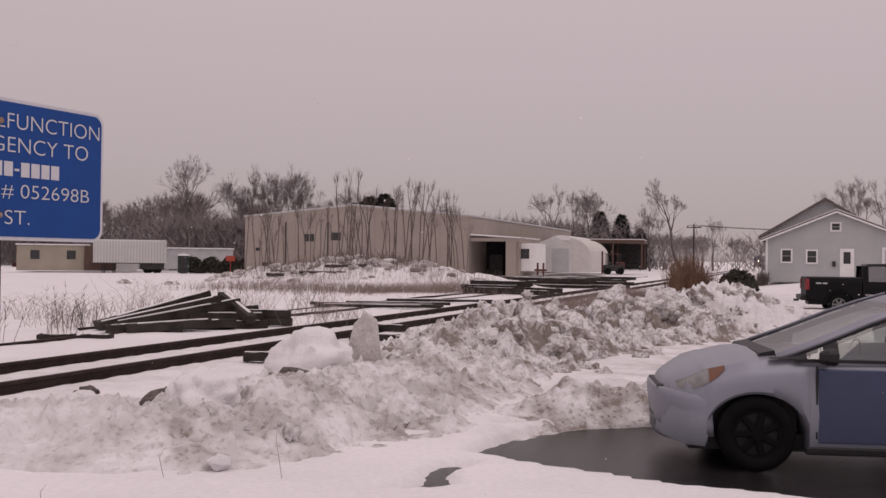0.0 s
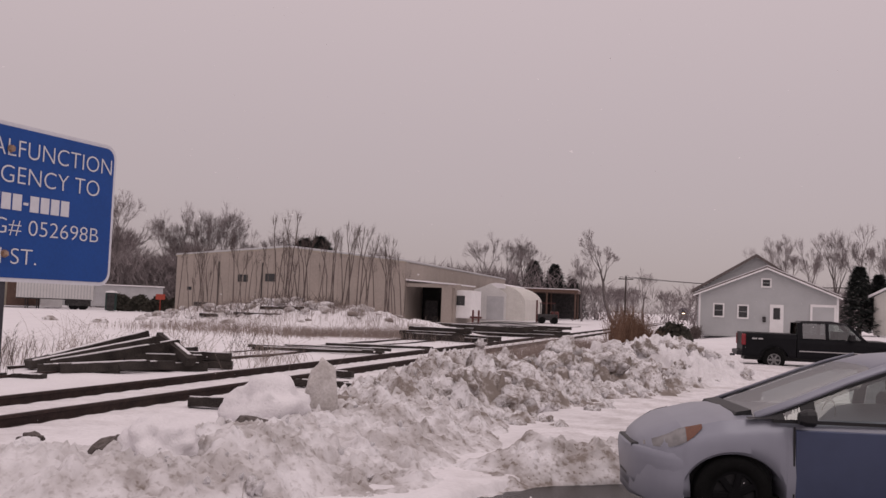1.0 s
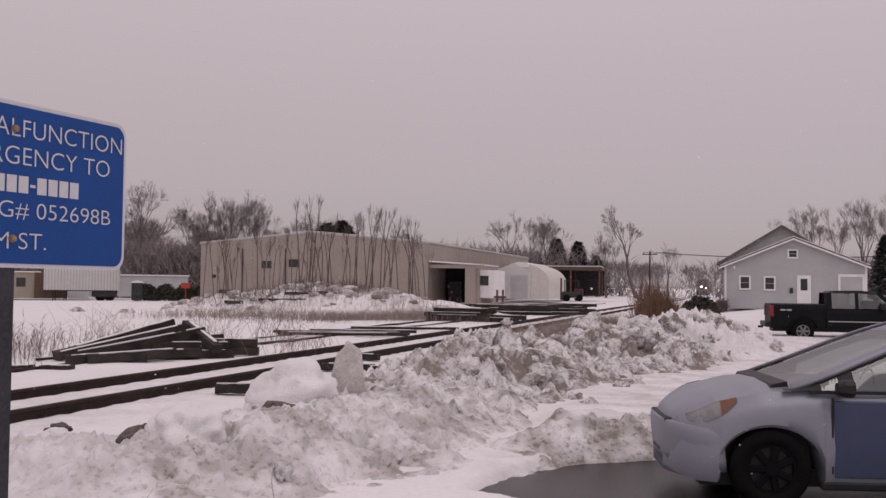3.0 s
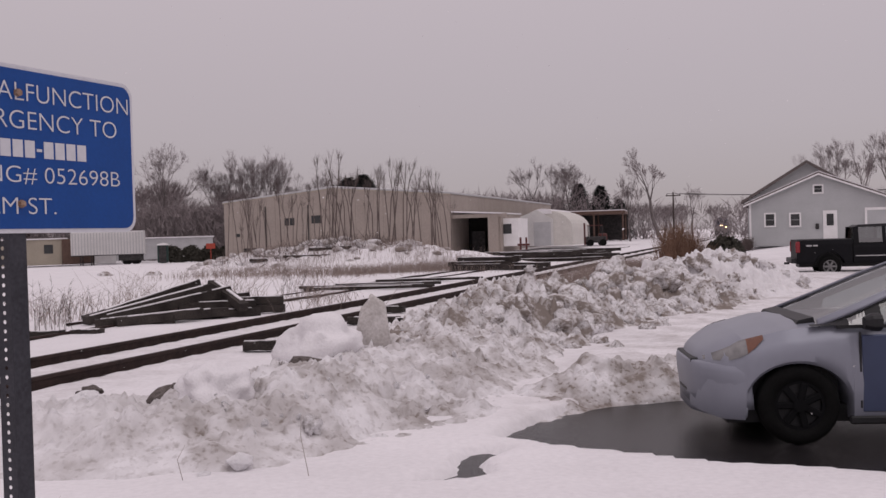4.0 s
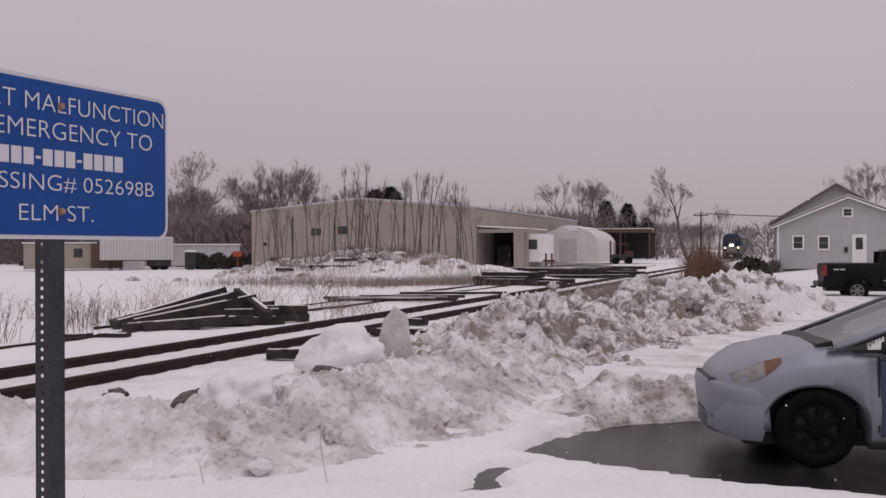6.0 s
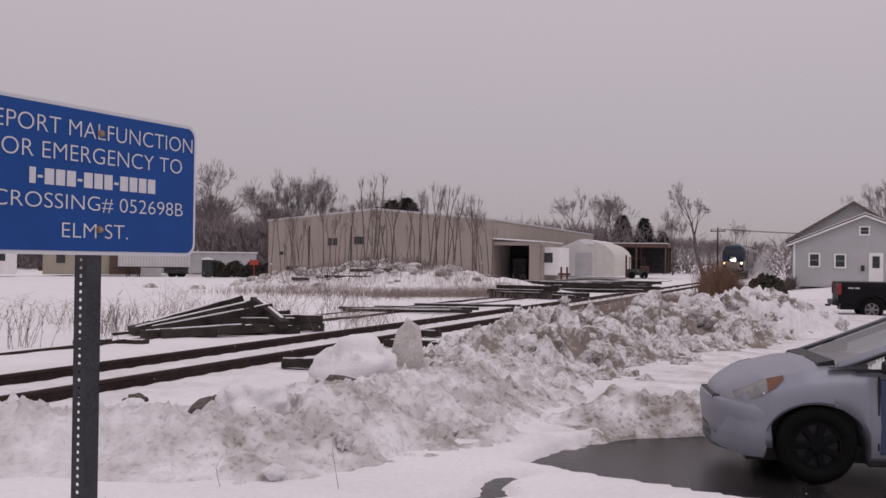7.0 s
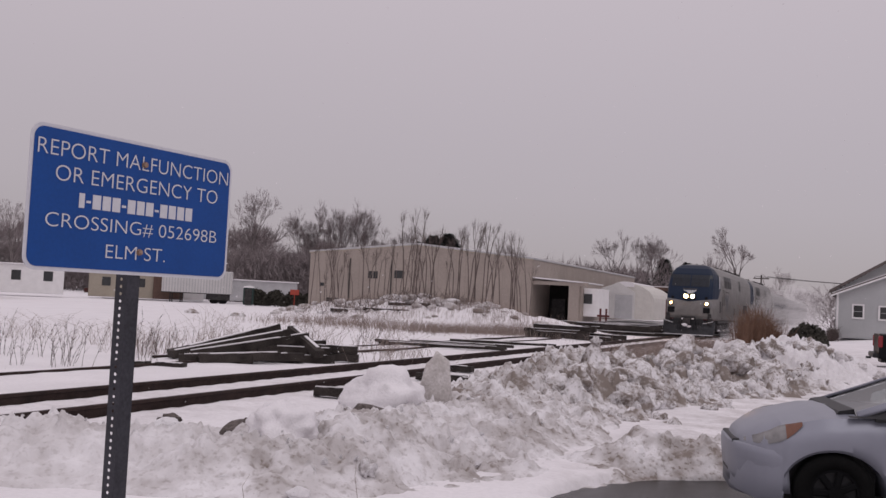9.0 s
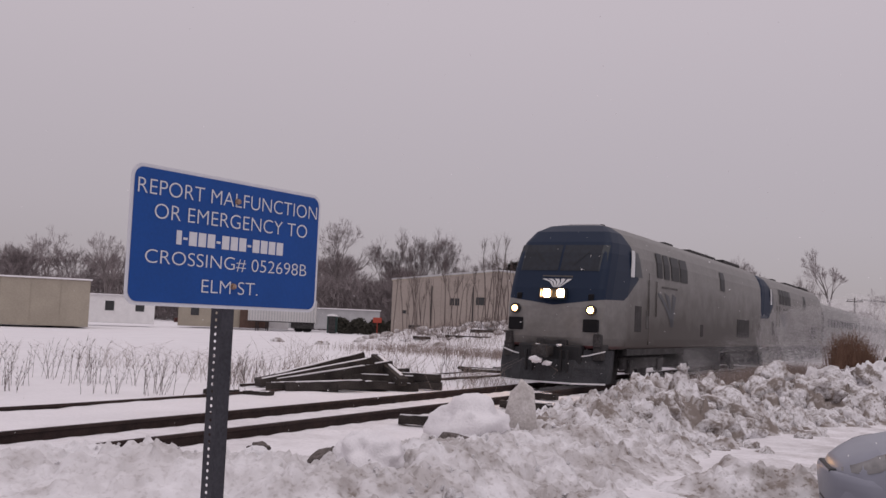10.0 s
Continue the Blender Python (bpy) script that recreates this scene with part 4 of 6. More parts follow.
        part("side_grille", loft([[(s * 1.51, 12.6, 3.02), (s * 1.51, 13.3, 3.02)], [(s * 1.485, 12.6, 3.45), (s * 1.485, 13.3, 3.45)], [(s * 1.42, 12.6, 3.7), (s * 1.42, 13.3, 3.7)]], False, False), SOOT, lo)
        part("louvre_panel", boxes((s * 1.495 - .02, s * 1.495 + .02, 15.6, 18.0, 1.35, 2.05), bevel=.01), UNDER, lo, "dark louvre panel")
        part("hatch", boxes((s * 1.495 - .015, s * 1.495 + .015, 9.6, 9.95, 1.35, 1.75)), UNDER, lo)
        # three strokes that fan out upwards from one foot
        for k in range(3):
            ring = []
            for i in range(10):
                u = i / 9
                yc, zc, w2 = 5.85 + .08 * k + (-1.45 + .78 * k) * u ** 1.7, 1.62 + .92 * u, .10 + (.52, .40, .36)[k] * u
                ring.append([(s * 1.512, yc - w2 / 2, zc + .08 * u), (s * 1.512, yc + w2 / 2, zc)])
            part("side_marking", loft(ring, False, False), LOGO, lo, "grey painted swoosh")
        part("name_bar", boxes((s * 1.508 - .003, s * 1.508 + .003, 4.75, 6.5, 2.74, 2.80)), SIDEGREY, lo)
        part("fuel_tank", boxes((s * .75 - .72, s * .75 + .68, 7.6, 13.2, .34, .98), bevel=.12), UNDER, lo)
        part("side_sill", boxes((s * 1.42 - .06, s * 1.42 + .06, 1.6, 20.5, .82, .99)), UNDER, lo)
    for k in range(5):
        a, b = -.42 + .175 * k, -.07 + .035 * k
        part("nose_marking", loft([[(a, nose_y(2.74) - .014, 2.74), (a + .125, nose_y(2.74) - .014, 2.74)], [((a + b) / 2 + .05, nose_y(2.66) - .014, 2.66), ((a + b) / 2 + .125, nose_y(2.66) - .014, 2.66)], [(b, nose_y(2.52) - .014, 2.52), (b + .03, nose_y(2.52) - .014, 2.52)]], False, False), LOGOWHITE, lo)
    part("nose_bar", loft([[(-.42, nose_y(2.80) - .016, 2.80), (.42, nose_y(2.80) - .016, 2.78)], [(-.42, nose_y(2.83) - .016, 2.83), (.42, nose_y(2.83) - .016, 2.83)]], False, False), SIDEGREY, lo)
    hd = new("headlight")
    hd.parent = lo
    hd.matrix_basis = pose(0, nose_y(2.36) - .02, 2.36)
    part("housing", boxes((-.34, .34, -.06, .25, -.15, .13), bevel=.03), BLACKPLASTIC, hd)
    # rim added around the lamps to keep their glow off the nose
    part("glow_guard", boxes((-.36, .36, -.18, -.05, .10, .13), (-.36, .36, -.18, -.05, -.15, -.11), (-.36, -.32, -.18, -.05, -.11, .10), (.32, .36, -.18, -.05, -.11, .10)), BLACKPLASTIC, hd)
    for x in (-.19, .19):
        bm = bmesh.new()
        box(bm, x - .085, x + .085, -.09, -.06, -.09, .09, .02)
        part("lamp", bm, LAMPGLOW, hd, "glowing headlight")
    # pilot, coupler
    part("pilot_plough", loft([[(-1.5, .35, .95), (-.7, .0, .95), (.7, .0, .95), (1.5, .35, .95), (1.5, .5, .95), (-1.5, .5, .95)], [(-1.48, .18, .5), (-.7, -.28, .5), (.7, -.28, .5), (1.48, .18, .5), (1.48, .5, .5), (-1.48, .5, .5)], [(-1.42, .1, .12), (-.7, -.42, .12), (.7, -.42, .12), (1.42, .1, .12), (1.42, .5, .12), (-1.42, .5, .12)]]), PLOUGH, lo, "dark grey snow plough pilot")
    part("plough_edge", loft([[(x, y, .10), (x, y + .04, .10), (x, y + .04, .14), (x, y, .14)] for x, y in ((-1.42, .07), (-.72, -.45), (.72, -.45), (1.42, .07))]), LOGOWHITE, lo)
    part("coupler", boxes((-.12, .12, -.75, .1, .78, 1.02), (-.2, .2, -.85, -.62, .74, 1.06), (-.42, .42, -.05, .1, .66, 1.2), bevel=.03), UNDER, lo, "dark coupler with packed snow")
    for k, (x, y, z, r) in enumerate(((-.06, -.84, .68, .15), (.16, -.68, .60, .10), (-.3, -.2, 1.02, .07), (.28, -.2, 1.04, .06))):
        part("packed_snow", boulder(31 + k, r, .6, .6, 3), SNOW, lo, smooth=True).location = (x, y, z)
    part("coupler_pocket", boxes((-.85, .85, -.16, .3, .55, 1.06), bevel=.04), BLACKPLASTIC, lo)
    for x in (-.55, -.38, .38, .55):
        part("air_hose", boxes((x - .03, x + .03, -.36, -.28, .38, .92), bevel=.01), BLACKPLASTIC, lo)
    # roof
    part("roof_hatch", boxes((-.75, .75, 11.0, 15.0, 4.28, 4.40), (-.8, .8, 16.2, 19.4, 4.28, 4.42), bevel=.03), UNDER, lo)
    part("exhaust", boxes((-.35, .35, 9.2, 10.2, 4.30, 4.50), bevel=.03), UNDER, lo)
    for x in (-.55, 0, .35):
        part("horn", boxes((x - .06, x + .06, 2.55, 2.75, 4.24, 4.40), bevel=.02), UNDER, lo)
    for y in (3.9, 16.9):
        bg = new("bogie")
        bg.parent = lo
        bg.matrix_basis = pose(0, y, 0)
        part("frame", boxes((-1.28, -1.12, -2.0, 2.0, .42, .78), (1.12, 1.28, -2.0, 2.0, .42, .78), (-1.2, 1.2, -.4, .4, .45, .7), bevel=.05), UNDER, bg)
        for dy in (-1.4, 1.4):
            bm = bmesh.new()
            for x in (-.74, .74):
                bmesh.ops.create_cone(bm, cap_ends=True, segments=28, radius1=.51, radius2=.51, depth=.13, matrix=pose(x, dy, .51, 0, 90))
            bmesh.ops.create_cone(bm, cap_ends=True, segments=12, radius1=.1, radius2=.1, depth=1.5, matrix=pose(0, dy, .51, 0, 90))
            part("wheelset", bm, UNDER, bg)
            for x in (-1.28, 1.28):
                part("axle_box", boxes((x - .08, x + .08, dy - .22, dy + .22, .32, .70), bevel=.03), UNDER, bg)
    return lo


loco = locomotive("silver diesel locomotive with a dark blue nose and lit headlights")
loco2 = copy_thing(loco, pose(0, 82, 0))
loco2["label"] = "second silver diesel locomotive with a dark blue nose, coupled behind"
SILVER = mat("stainless_coach", (0.20, 0.195, 0.19), 0.5, 0.2, var=0.1, scale=0.6, fine=6)


def coach():
    c = thing("passenger_coach", pose(0, 110, 0), "silver stainless passenger coach with a dark window band", "railway coach", "train")
    prof = [(1.30, .95), (1.50, 1.3), (1.55, 2.0), (1.52, 2.9), (1.38, 3.4), (1.05, 3.72), (.5, 3.86), (0, 3.9)]
    ring = [(x, z) for x, z in prof] + [(-x, z) for x, z in prof[-2::-1]]
    part("body", loft([[(x, y, z) for x, z in ring] for y in (0, 12, 25.6)]), SILVER, c)
    for s in (1, -1):
        for i in range(12):
            part("window", boxes((s * 1.54 - .03, s * 1.54 + .03, 2.2 + 1.85 * i, 3.5 + 1.85 * i, 2.2, 2.75), bevel=.02), SOOT, c)
        part("underframe", boxes((s * 1.0 - .3, s * 1.0 + .3, 1, 24.6, .5, .96)), UNDER, c)
    for y in (3.5, 22):
        part("bogie", boxes((-1.2, 1.2, y - 1.5, y + 1.5, .1, .8), bevel=.1), UNDER, c)
    return c


coach1 = coach()
coach2 = copy_thing(coach1, pose(0, 140, 0))
coach3 = copy_thing(coach1, pose(0, 170, 0))
TRAIN = [(loco, 0.0), (loco2, 21.4), (coach1, 43.0), (coach2, 69.4), (coach3, 95.8)]


# ---- snow whirled up by the train, in rigid drifts of flakes that ride along ----
FLAKE = mat("blown_snow", (0.80, 0.78, 0.79), 0.95, var=0.03)


def blown_snow(seed, y0, y1, count, top0, top1, wide, size, label):
    rg = random.Random(seed)
    vs, fs = [], []
    for _ in range(count):
        u = rg.random()
        top = top0 + (top1 - top0) * u
        p = Vector((rg.choice((-1, 1)) * (1.45 + abs(rg.gauss(0, wide)) * (.5 + u)), y0 + (y1 - y0) * u + rg.gauss(0, 1), .02 + top * rg.random() ** 2.0))
        p.y += .8 * math.sin(p.z * 2 + p.y)
        d = Vector((rg.gauss(0, 1), rg.gauss(0, 1), rg.gauss(0, 1))).normalized() * rg.uniform(.6, 1.3) * size
        e = d.orthogonal() * rg.uniform(.6, 1.0)
        k = len(vs)
        vs += [p - d * .5 - e * .4, p + d * .6, p - d * .5 + e * .5]
        fs.append((k, k + 1, k + 2))
    me = bpy.data.meshes.new("snow_cloud")
    me.from_pydata(vs, [], fs)
    me.materials.append(FLAKE)
    return tagged(new("snow_cloud", me), label, "blown snow", kind="stuff")


cloud1 = blown_snow(1, 4, 26, 130000, .7, 2.2, .45, .008, "fine snow whirled up beside the leading locomotive")
cloud2 = blown_snow(2, 20, 62, 300000, 2.3, 5.2, .9, .0135, "dense white snow cloud trailing along the train")
cloud3 = blown_snow(3, 60, 125, 130000, 5.0, 5.6, 1.6, .036, "dense white snow cloud trailing behind the train")
TRAIN += [(cloud1, 0.0), (cloud2, 0.0), (cloud3, 0.0)]


# ---- buildings ----
CONCRETE = mat("grey_concrete", (0.30, 0.29, 0.28), 0.9, var=0.15, scale=0.8, fine=12)
WINDOWDARK = mat("dark_window_pane", (0.03, 0.032, 0.035), 0.12, var=0.2, spec=0.6)
SHINGLE = mat("brown_grey_shingle", (0.13, 0.11, 0.105), 0.9, var=0.2, scale=2, fine=30)
ROOFSNOW = mat("roof_snow", (0.78, 0.76, 0.78), 0.9, var=0.05, scale=1, fine=10)
RIBBED = mat("white_ribbed_metal", (0.62, 0.61, 0.60), 0.5, var=0.08, scale=0.7, fine=8)
CREAM = mat("cream_membrane", (0.60, 0.58, 0.545), 0.6, var=0.08, scale=1, fine=8)
TAN = mat("tan_metal_siding", (0.36, 0.32, 0.26), 0.6, var=0.1, scale=0.6, fine=8)
BROWNSTEEL = mat("brown_steel", (0.12, 0.075, 0.06), 0.7, var=0.2, scale=2, fine=20)
REDPAINT = mat("faded_red_paint", (0.10, 0.035, 0.032), 0.6, var=0.2, scale=3, fine=20)
ORANGE = mat("orange_red_board", (0.42, 0.075, 0.05), 0.6, var=0.1)
GREENPLASTIC = mat("dark_green_plastic", (0.02, 0.045, 0.04), 0.5, var=0.15)
LIGHTGREY = mat("light_grey_metal", (0.45, 0.45, 0.46), 0.5, var=0.1, scale=1, fine=10)


def gz(x, y):
    return ground_z(x, y)


def warehouse():
    w = thing("warehouse", pose(-33.35, 97.3, -.55, 0, 0, -6.4), "long low beige metal warehouse with dark loading bay", "warehouse")
    W, D, E, R = 25.1, 52.0, 6.35, 7.45
    seg = W / 25
    part("wall", prism(((0, 0), (W, 0), (W, E), (W / 2, R), (0, E)), 0.03, .25), BEIGE, w)
    for i in range(25):
        x0, x1 = i * seg + .012, (i + 1) * seg - .012
        h = lambda x: E + (R - E) * (1 - abs(x - W / 2) / (W / 2))
        part("wall_panel", prism(((x0, 0), (x1, 0), (x1, h(x1) - .12), (x0, h(x0) - .12)), -.012, .03), BEIGE, w)
    part("side_wall", boxes((W - .25, W, .25, D, 0, E)), BEIGE, w)
    for i in range(0, 40):
        part("side_panel", boxes((W, W + .03, .3 + i * 1.29, .3 + i * 1.29 + 1.265, 0, E - .1)), BEIGE, w)
    part("side_wall", boxes((0, .25, .25, D, 0, E)), BEIGE, w)
    part("back_wall", prism(((0, 0), (W, 0), (W, E), (W / 2, R), (0, E)), D - .25, D), BEIGE, w)
    part("roof", prism(((-.1, E), (W / 2, R), (W + .1, E), (W + .1, E + .16), (W / 2, R + .16), (-.1, E + .16)), -.06, D + .1), LIGHTGREY, w, "low grey metal roof with a snow dusting")
    part("roof_snow", prism(((.2, E + .17), (W / 2, R + .17), (W - .1, E + .17), (W - .1, E + .22), (W / 2, R + .22), (.2, E + .22)), .3, D), ROOFSNOW, w)
    part("eave_trim", prism(((-.12, E - .12), (W / 2, R - .12), (W + .12, E - .12), (W + .12, E + .02), (W / 2, R + .02), (-.12, E + .02)), -.05, -.014), TAN, w)
    for x, z, ww, hh in ((7.35, 4.15, .5, .75), (7.95, 4.15, .5, .75), (10.7, 4.3, 1.1, .8), (1.6, 2.9, .5, .35)):
        part("window", boxes((x - ww / 2, x + ww / 2, -.05, -.014, z - hh / 2, z + hh / 2)), WINDOWDARK, w)
    for x, z, ww, hh in ((3.0, .9, 1.5, 1.2), (6.5, .4, 2.0, .7)):
        part("wall_hatch", boxes((x - ww / 2, x + ww / 2, -.12, -.014, z - hh / 2, z + hh / 2), bevel=.02), UNDER, w, "dark wall unit")
    for x in (4.9, 9.8):
        part("downpipe", boxes((x - .05, x + .05, -.1, -.016, 1.0, 5.8)), UNDER, w)
    # loading bay built against the side
    bay = part("loading_bay", boxes((W + .03, W + 5.6, .4, .6, 3.9, 4.25), (W + 4.75, W + 5.0, .6, 9, 0, 4.1), (W + 3.7, W + 4.75, .4, .6, 0, 3.9)), BEIGE, w, "beige lean-to loading bay")
    part("bay_roof", loft([[(W + .04, y, 4.5), (W + 5.1, y, 4.22), (W + 5.1, y, 4.34), (W + .04, y, 4.64)] for y in (.2, 9.2)]), ROOFSNOW, bay)
    # near-black back sheet, the open bay's shade put into its colour
    part("bay_shade_sheet", boxes((W + .04, W + 4.75, 6.5, 6.6, 0, 4.1)), DARK, bay)
    part("bay_door", boxes((W + .9, W + 2.3, 4.4, 4.6, 0, 2.6), bevel=.05), UNDER, bay)
    return w


warehouse()


def house():
    h = thing("house", pose(16.75, 67.0, .35, 0, 0, -10), "pale grey clapboard house with white trim and a taller gable behind", "house")
    W, E, P, PX = 8.67, 2.80, 4.56, 4.29

    def gable(w0, w1, px, e0, e1, p, y, thick, name, rows=True):
        part(name, prism(((w0, 0), (w1, 0), (w1, e1), (px, p), (w0, e0)), y, y + thick), GREY, h)
        if rows:
            z = 0.1
            while z < p - .12:
                a = w0 if z < e0 else w0 + (px - w0) * (z - e0) / (p - e0)
                b = w1 if z < e1 else w1 - (w1 - px) * (z - e1) / (p - e1)
                if b - a > .3:
                    part("clapboard", prism(((y - .016, z), (y - .002, z), (y - .002, z + .155), (y - .007, z + .155)), a + .02, b - .02, "x"), GREY, h)
                z += .16
    gable(0, W, PX, E, E, P, 0, .2, "front_wall")
    part("side_wall", boxes((0, .2, .2, 8, 0, E), (W - .2, W, .2, 8, 0, E)), GREY, h)
    part("roof", prism(((-.35, E - .16), (PX, P), (W + .22, E - .10), (W + .22, E + .06), (PX, P + .16), (-.35, E)), -.35, 4.2), SHINGLE, h, "dark shingle roof")
    # snow layer added to bounce light onto the gable wall behind
    part("roof_snow", prism(((-.3, E + .02), (PX, P + .165), (W + .2, E + .08), (W + .2, E + .13), (PX, P + .235), (-.3, E + .08)), -.25, 4.18), ROOFSNOW, h, "snow layer added on the front roof")
    part("rake_board", prism(((-.37, E - .20), (PX, P - .04), (W + .24, E - .14), (W + .24, E - .03), (PX, P + .07), (-.37, E - .09)), -.40, -.352), WHITE, h, "white rake board")
    # taller part behind
    gable(-.35, 8.3, 3.57, 3.1, 2.6, 5.58, 4.2, .2, "rear_wall")
    part("rear_roof", prism(((-.75, 2.95), (3.57, 5.58), (8.6, 2.35), (8.6, 2.53), (3.57, 5.76), (-.75, 3.13)), 3.7, 14), SHINGLE, h, "dark shingle roof of the taller part")
    part("rear_side_wall", boxes((-.35, -.15, 4.4, 13.5, 0, 3.1)), GREY, h)
    part("rear_rake_board", prism(((-.77, 2.91), (3.57, 5.54), (8.6, 2.31), (8.6, 2.47), (3.57, 5.70), (-.77, 3.07)), 3.62, 3.698), SHINGLE, h)
    part("corner_board", boxes((-.03, .10, -.035, .0, 0, E)), WHITE, h)
    part("corner_board", boxes((W - .10, W + .03, -.035, .0, 0, E)), WHITE, h)

    def window(x, z, ww, hh):
        win = part("window", boxes((x - ww / 2 - .1, x - ww / 2, -.07, -.03, z - hh / 2 - .1, z + hh / 2 + .1), (x + ww / 2, x + ww / 2 + .1, -.07, -.03, z - hh / 2 - .1, z + hh / 2 + .1), (x - ww / 2, x + ww / 2, -.07, -.03, z + hh / 2, z + hh / 2 + .1), (x - ww / 2, x + ww / 2, -.08, -.03, z - hh / 2 - .1, z - hh / 2)), WHITE, h, "white-framed window")
        part("pane", boxes((x - ww / 2, x + ww / 2, -.045, -.032, z - hh / 2, z + hh / 2)), WINDOWDARK, win)
        part("glazing_bar", boxes((x - ww / 2, x + ww / 2, -.06, -.046, z - .012, z + .012)), GREY, win)
    window(1.27, 1.72, .54, .75)
    window(2.82, 1.68, .54, .75)
    window(4.25, 3.62, .46, .42)
    door = part("front_door", boxes((4.50, 5.36, -.07, -.03, .25, 2.22), bevel=.01), WHITE, h, "white door with a small dark pane")
    part("pane", boxes((4.72, 5.14, -.085, -.072, 1.25, 2.0)), WINDOWDARK, door)
    part("step", boxes((4.4, 5.7, -.75, -.03, 0, .32), bevel=.03), WHITE, h)
    part("meter_box", boxes((4.05, 4.26, -.14, -.03, 1.05, 1.4), bevel=.02), UNDER, h)
    gd = part("garage_door", boxes((7.12, 8.42, -.05, -.03, 0, 2.15)), GREY, h, "closed grey garage door")
    part("door_trim", boxes((6.98, 7.12, -.08, -.03, 0, 2.15), (8.42, 8.56, -.08, -.03, 0, 2.15), (6.98, 8.56, -.085, -.03, 2.15, 2.32)), WHITE, gd)
    return h


house()


def plain_house(m, label, w, d, e, p, wall, roof):
    h = thing("house", m, label, "house")
    part("wall", prism(((0, 0), (w, 0), (w, e), (w / 2, p), (0, e)), 0, d), wall, h)
    part("roof", prism(((-.4, e - .1), (w / 2, p), (w + .4, e - .1), (w + .4, e + .12), (w / 2, p + .2), (-.4, e + .12)), -.3, d + .3), roof, h)
    for x in (w * .3, w * .7):
        win = part("window", boxes((x - .5, x + .5, -.06, -.01, 1.2, 2.4)), WHITE, h)
        part("pane", boxes((x - .4, x + .4, -.08, -.065, 1.3, 2.3)), WINDOWDARK, win)
    return h


plain_house(pose(34.6, 91.0, .5, 0, 0, -30), "cream house with a snowy roof behind the lot", 8, 9, 3.4, 5.6, CREAM, ROOFSNOW)


def barrel_shed():
    s = thing("barrel_shed", pose(-3.6, 107.4, .25, 0, 0, -6), "white barrel-roofed fabric storage shed with a gabled end", "shed")
    prof = [(0, 0), (6.4, 0)] + [(3.2 + 3.2 * math.cos(a), 1.9 + 2.0 * math.sin(a)) for a in (k * math.pi / 14 for k in range(15))]
    part("cover", prism(prof, .2, 13.0), CREAM, s, "curved cream cover", smooth=False)
    part("roof_snow", prism([(3.2 + 2.3 * math.cos(a), 2.05 + 2.02 * math.sin(a)) for a in (radians(65 + k * 5) for k in range(15))] + [(3.2 - .97, 3.5), (3.2 + .97, 3.5)], .1, 13.05), ROOFSNOW, s)
    part("end_wall", prism(((0, 0), (4.3, 0), (4.3, 2.9), (2.6, 3.95), (0, 3.0)), -.1, .2), RIBBED, s, "ribbed white end wall")
    for i in range(14):
        part("rib", boxes((.15 + i * .3, .19 + i * .3, -.13, -.1, .05, 2.85)), RIBBED, s)
    part("door_panel", boxes((2.2, 4.1, -.16, -.1, 0, 2.6)), LIGHTGREY, s)
    return s


barrel_shed()


def canopy():
    c = thing("open_canopy", pose(-3.0, 124.4, .45, 0, 0, -2), "open brown steel canopy with a snow-edged flat roof", "canopy")
    part("roof", boxes((0, 11.4, 0, 9, 3.35, 3.75), bevel=.03), BROWNSTEEL, c)
    part("roof_snow", boxes((.05, 11.35, .05, 8.9, 3.752, 3.86), bevel=.03), ROOFSNOW, c)
    for x in (.2, 3.8, 7.5, 11.1):
        for y in (.2, 8.6):
            part("column", boxes((x - .1, x + .1, y - .1, y + .1, 0, 3.36)), BROWNSTEEL, c)
    part("back_wall", boxes((0, 11.4, 8.7, 8.85, 0, 3.36)), UNDER, c)
    return c


canopy()


def box_trailer(m, L, label, ribs=24, height=2.75, base=1.15):
    t = thing("box_trailer", m, label, "trailer")
    b = part("body", boxes((0, L, 0, 2.5, base, base + height), bevel=.03), RIBBED, t)
    for i in range(ribs):
        x = .2 + i * (L - .4) / (ribs - 1)
        part("rib", boxes((x - .045, x + .045, -.06, .0, base + .12, base + height - .1)), LIGHTGREY, t)
    part("rail", boxes((0, L, -.03, 0, base, base + .1)), UNDER, t)
    part("roof_snow", boxes((.03, L - .03, .03, 2.47, base + height + .002, base + height + .06)), ROOFSNOW, t)
    for x in (1.0, 2.2):
        for y in (.3, 2.2):
            part("landing_leg", boxes((x - .06, x + .06, y - .06, y + .06, 0, base)), UNDER, t)
    part("leg_brace", boxes((1.0, 2.2, .27, .33, .35, .42)), UNDER, t)
    for x in (L - 2.0, L - 1.0):
        for y in (.35, 2.15):
            bm = bmesh.new()
            bmesh.ops.create_cone(bm, cap_ends=True, segments=24, radius1=.5, radius2=.5, depth=.5, matrix=pose(x, y, .5, 90))
            part("wheel", bm, TYRE, t)
    part("skirt", boxes((L - 2.9, L - .1, .05, .12, .5, base)), UNDER, t)
    return t


trailer = box_trailer(pose(-54.3, 102.0, -.62, 0, 0, 24), 8.1, "white ribbed semi-trailer standing on its landing legs in the snow")


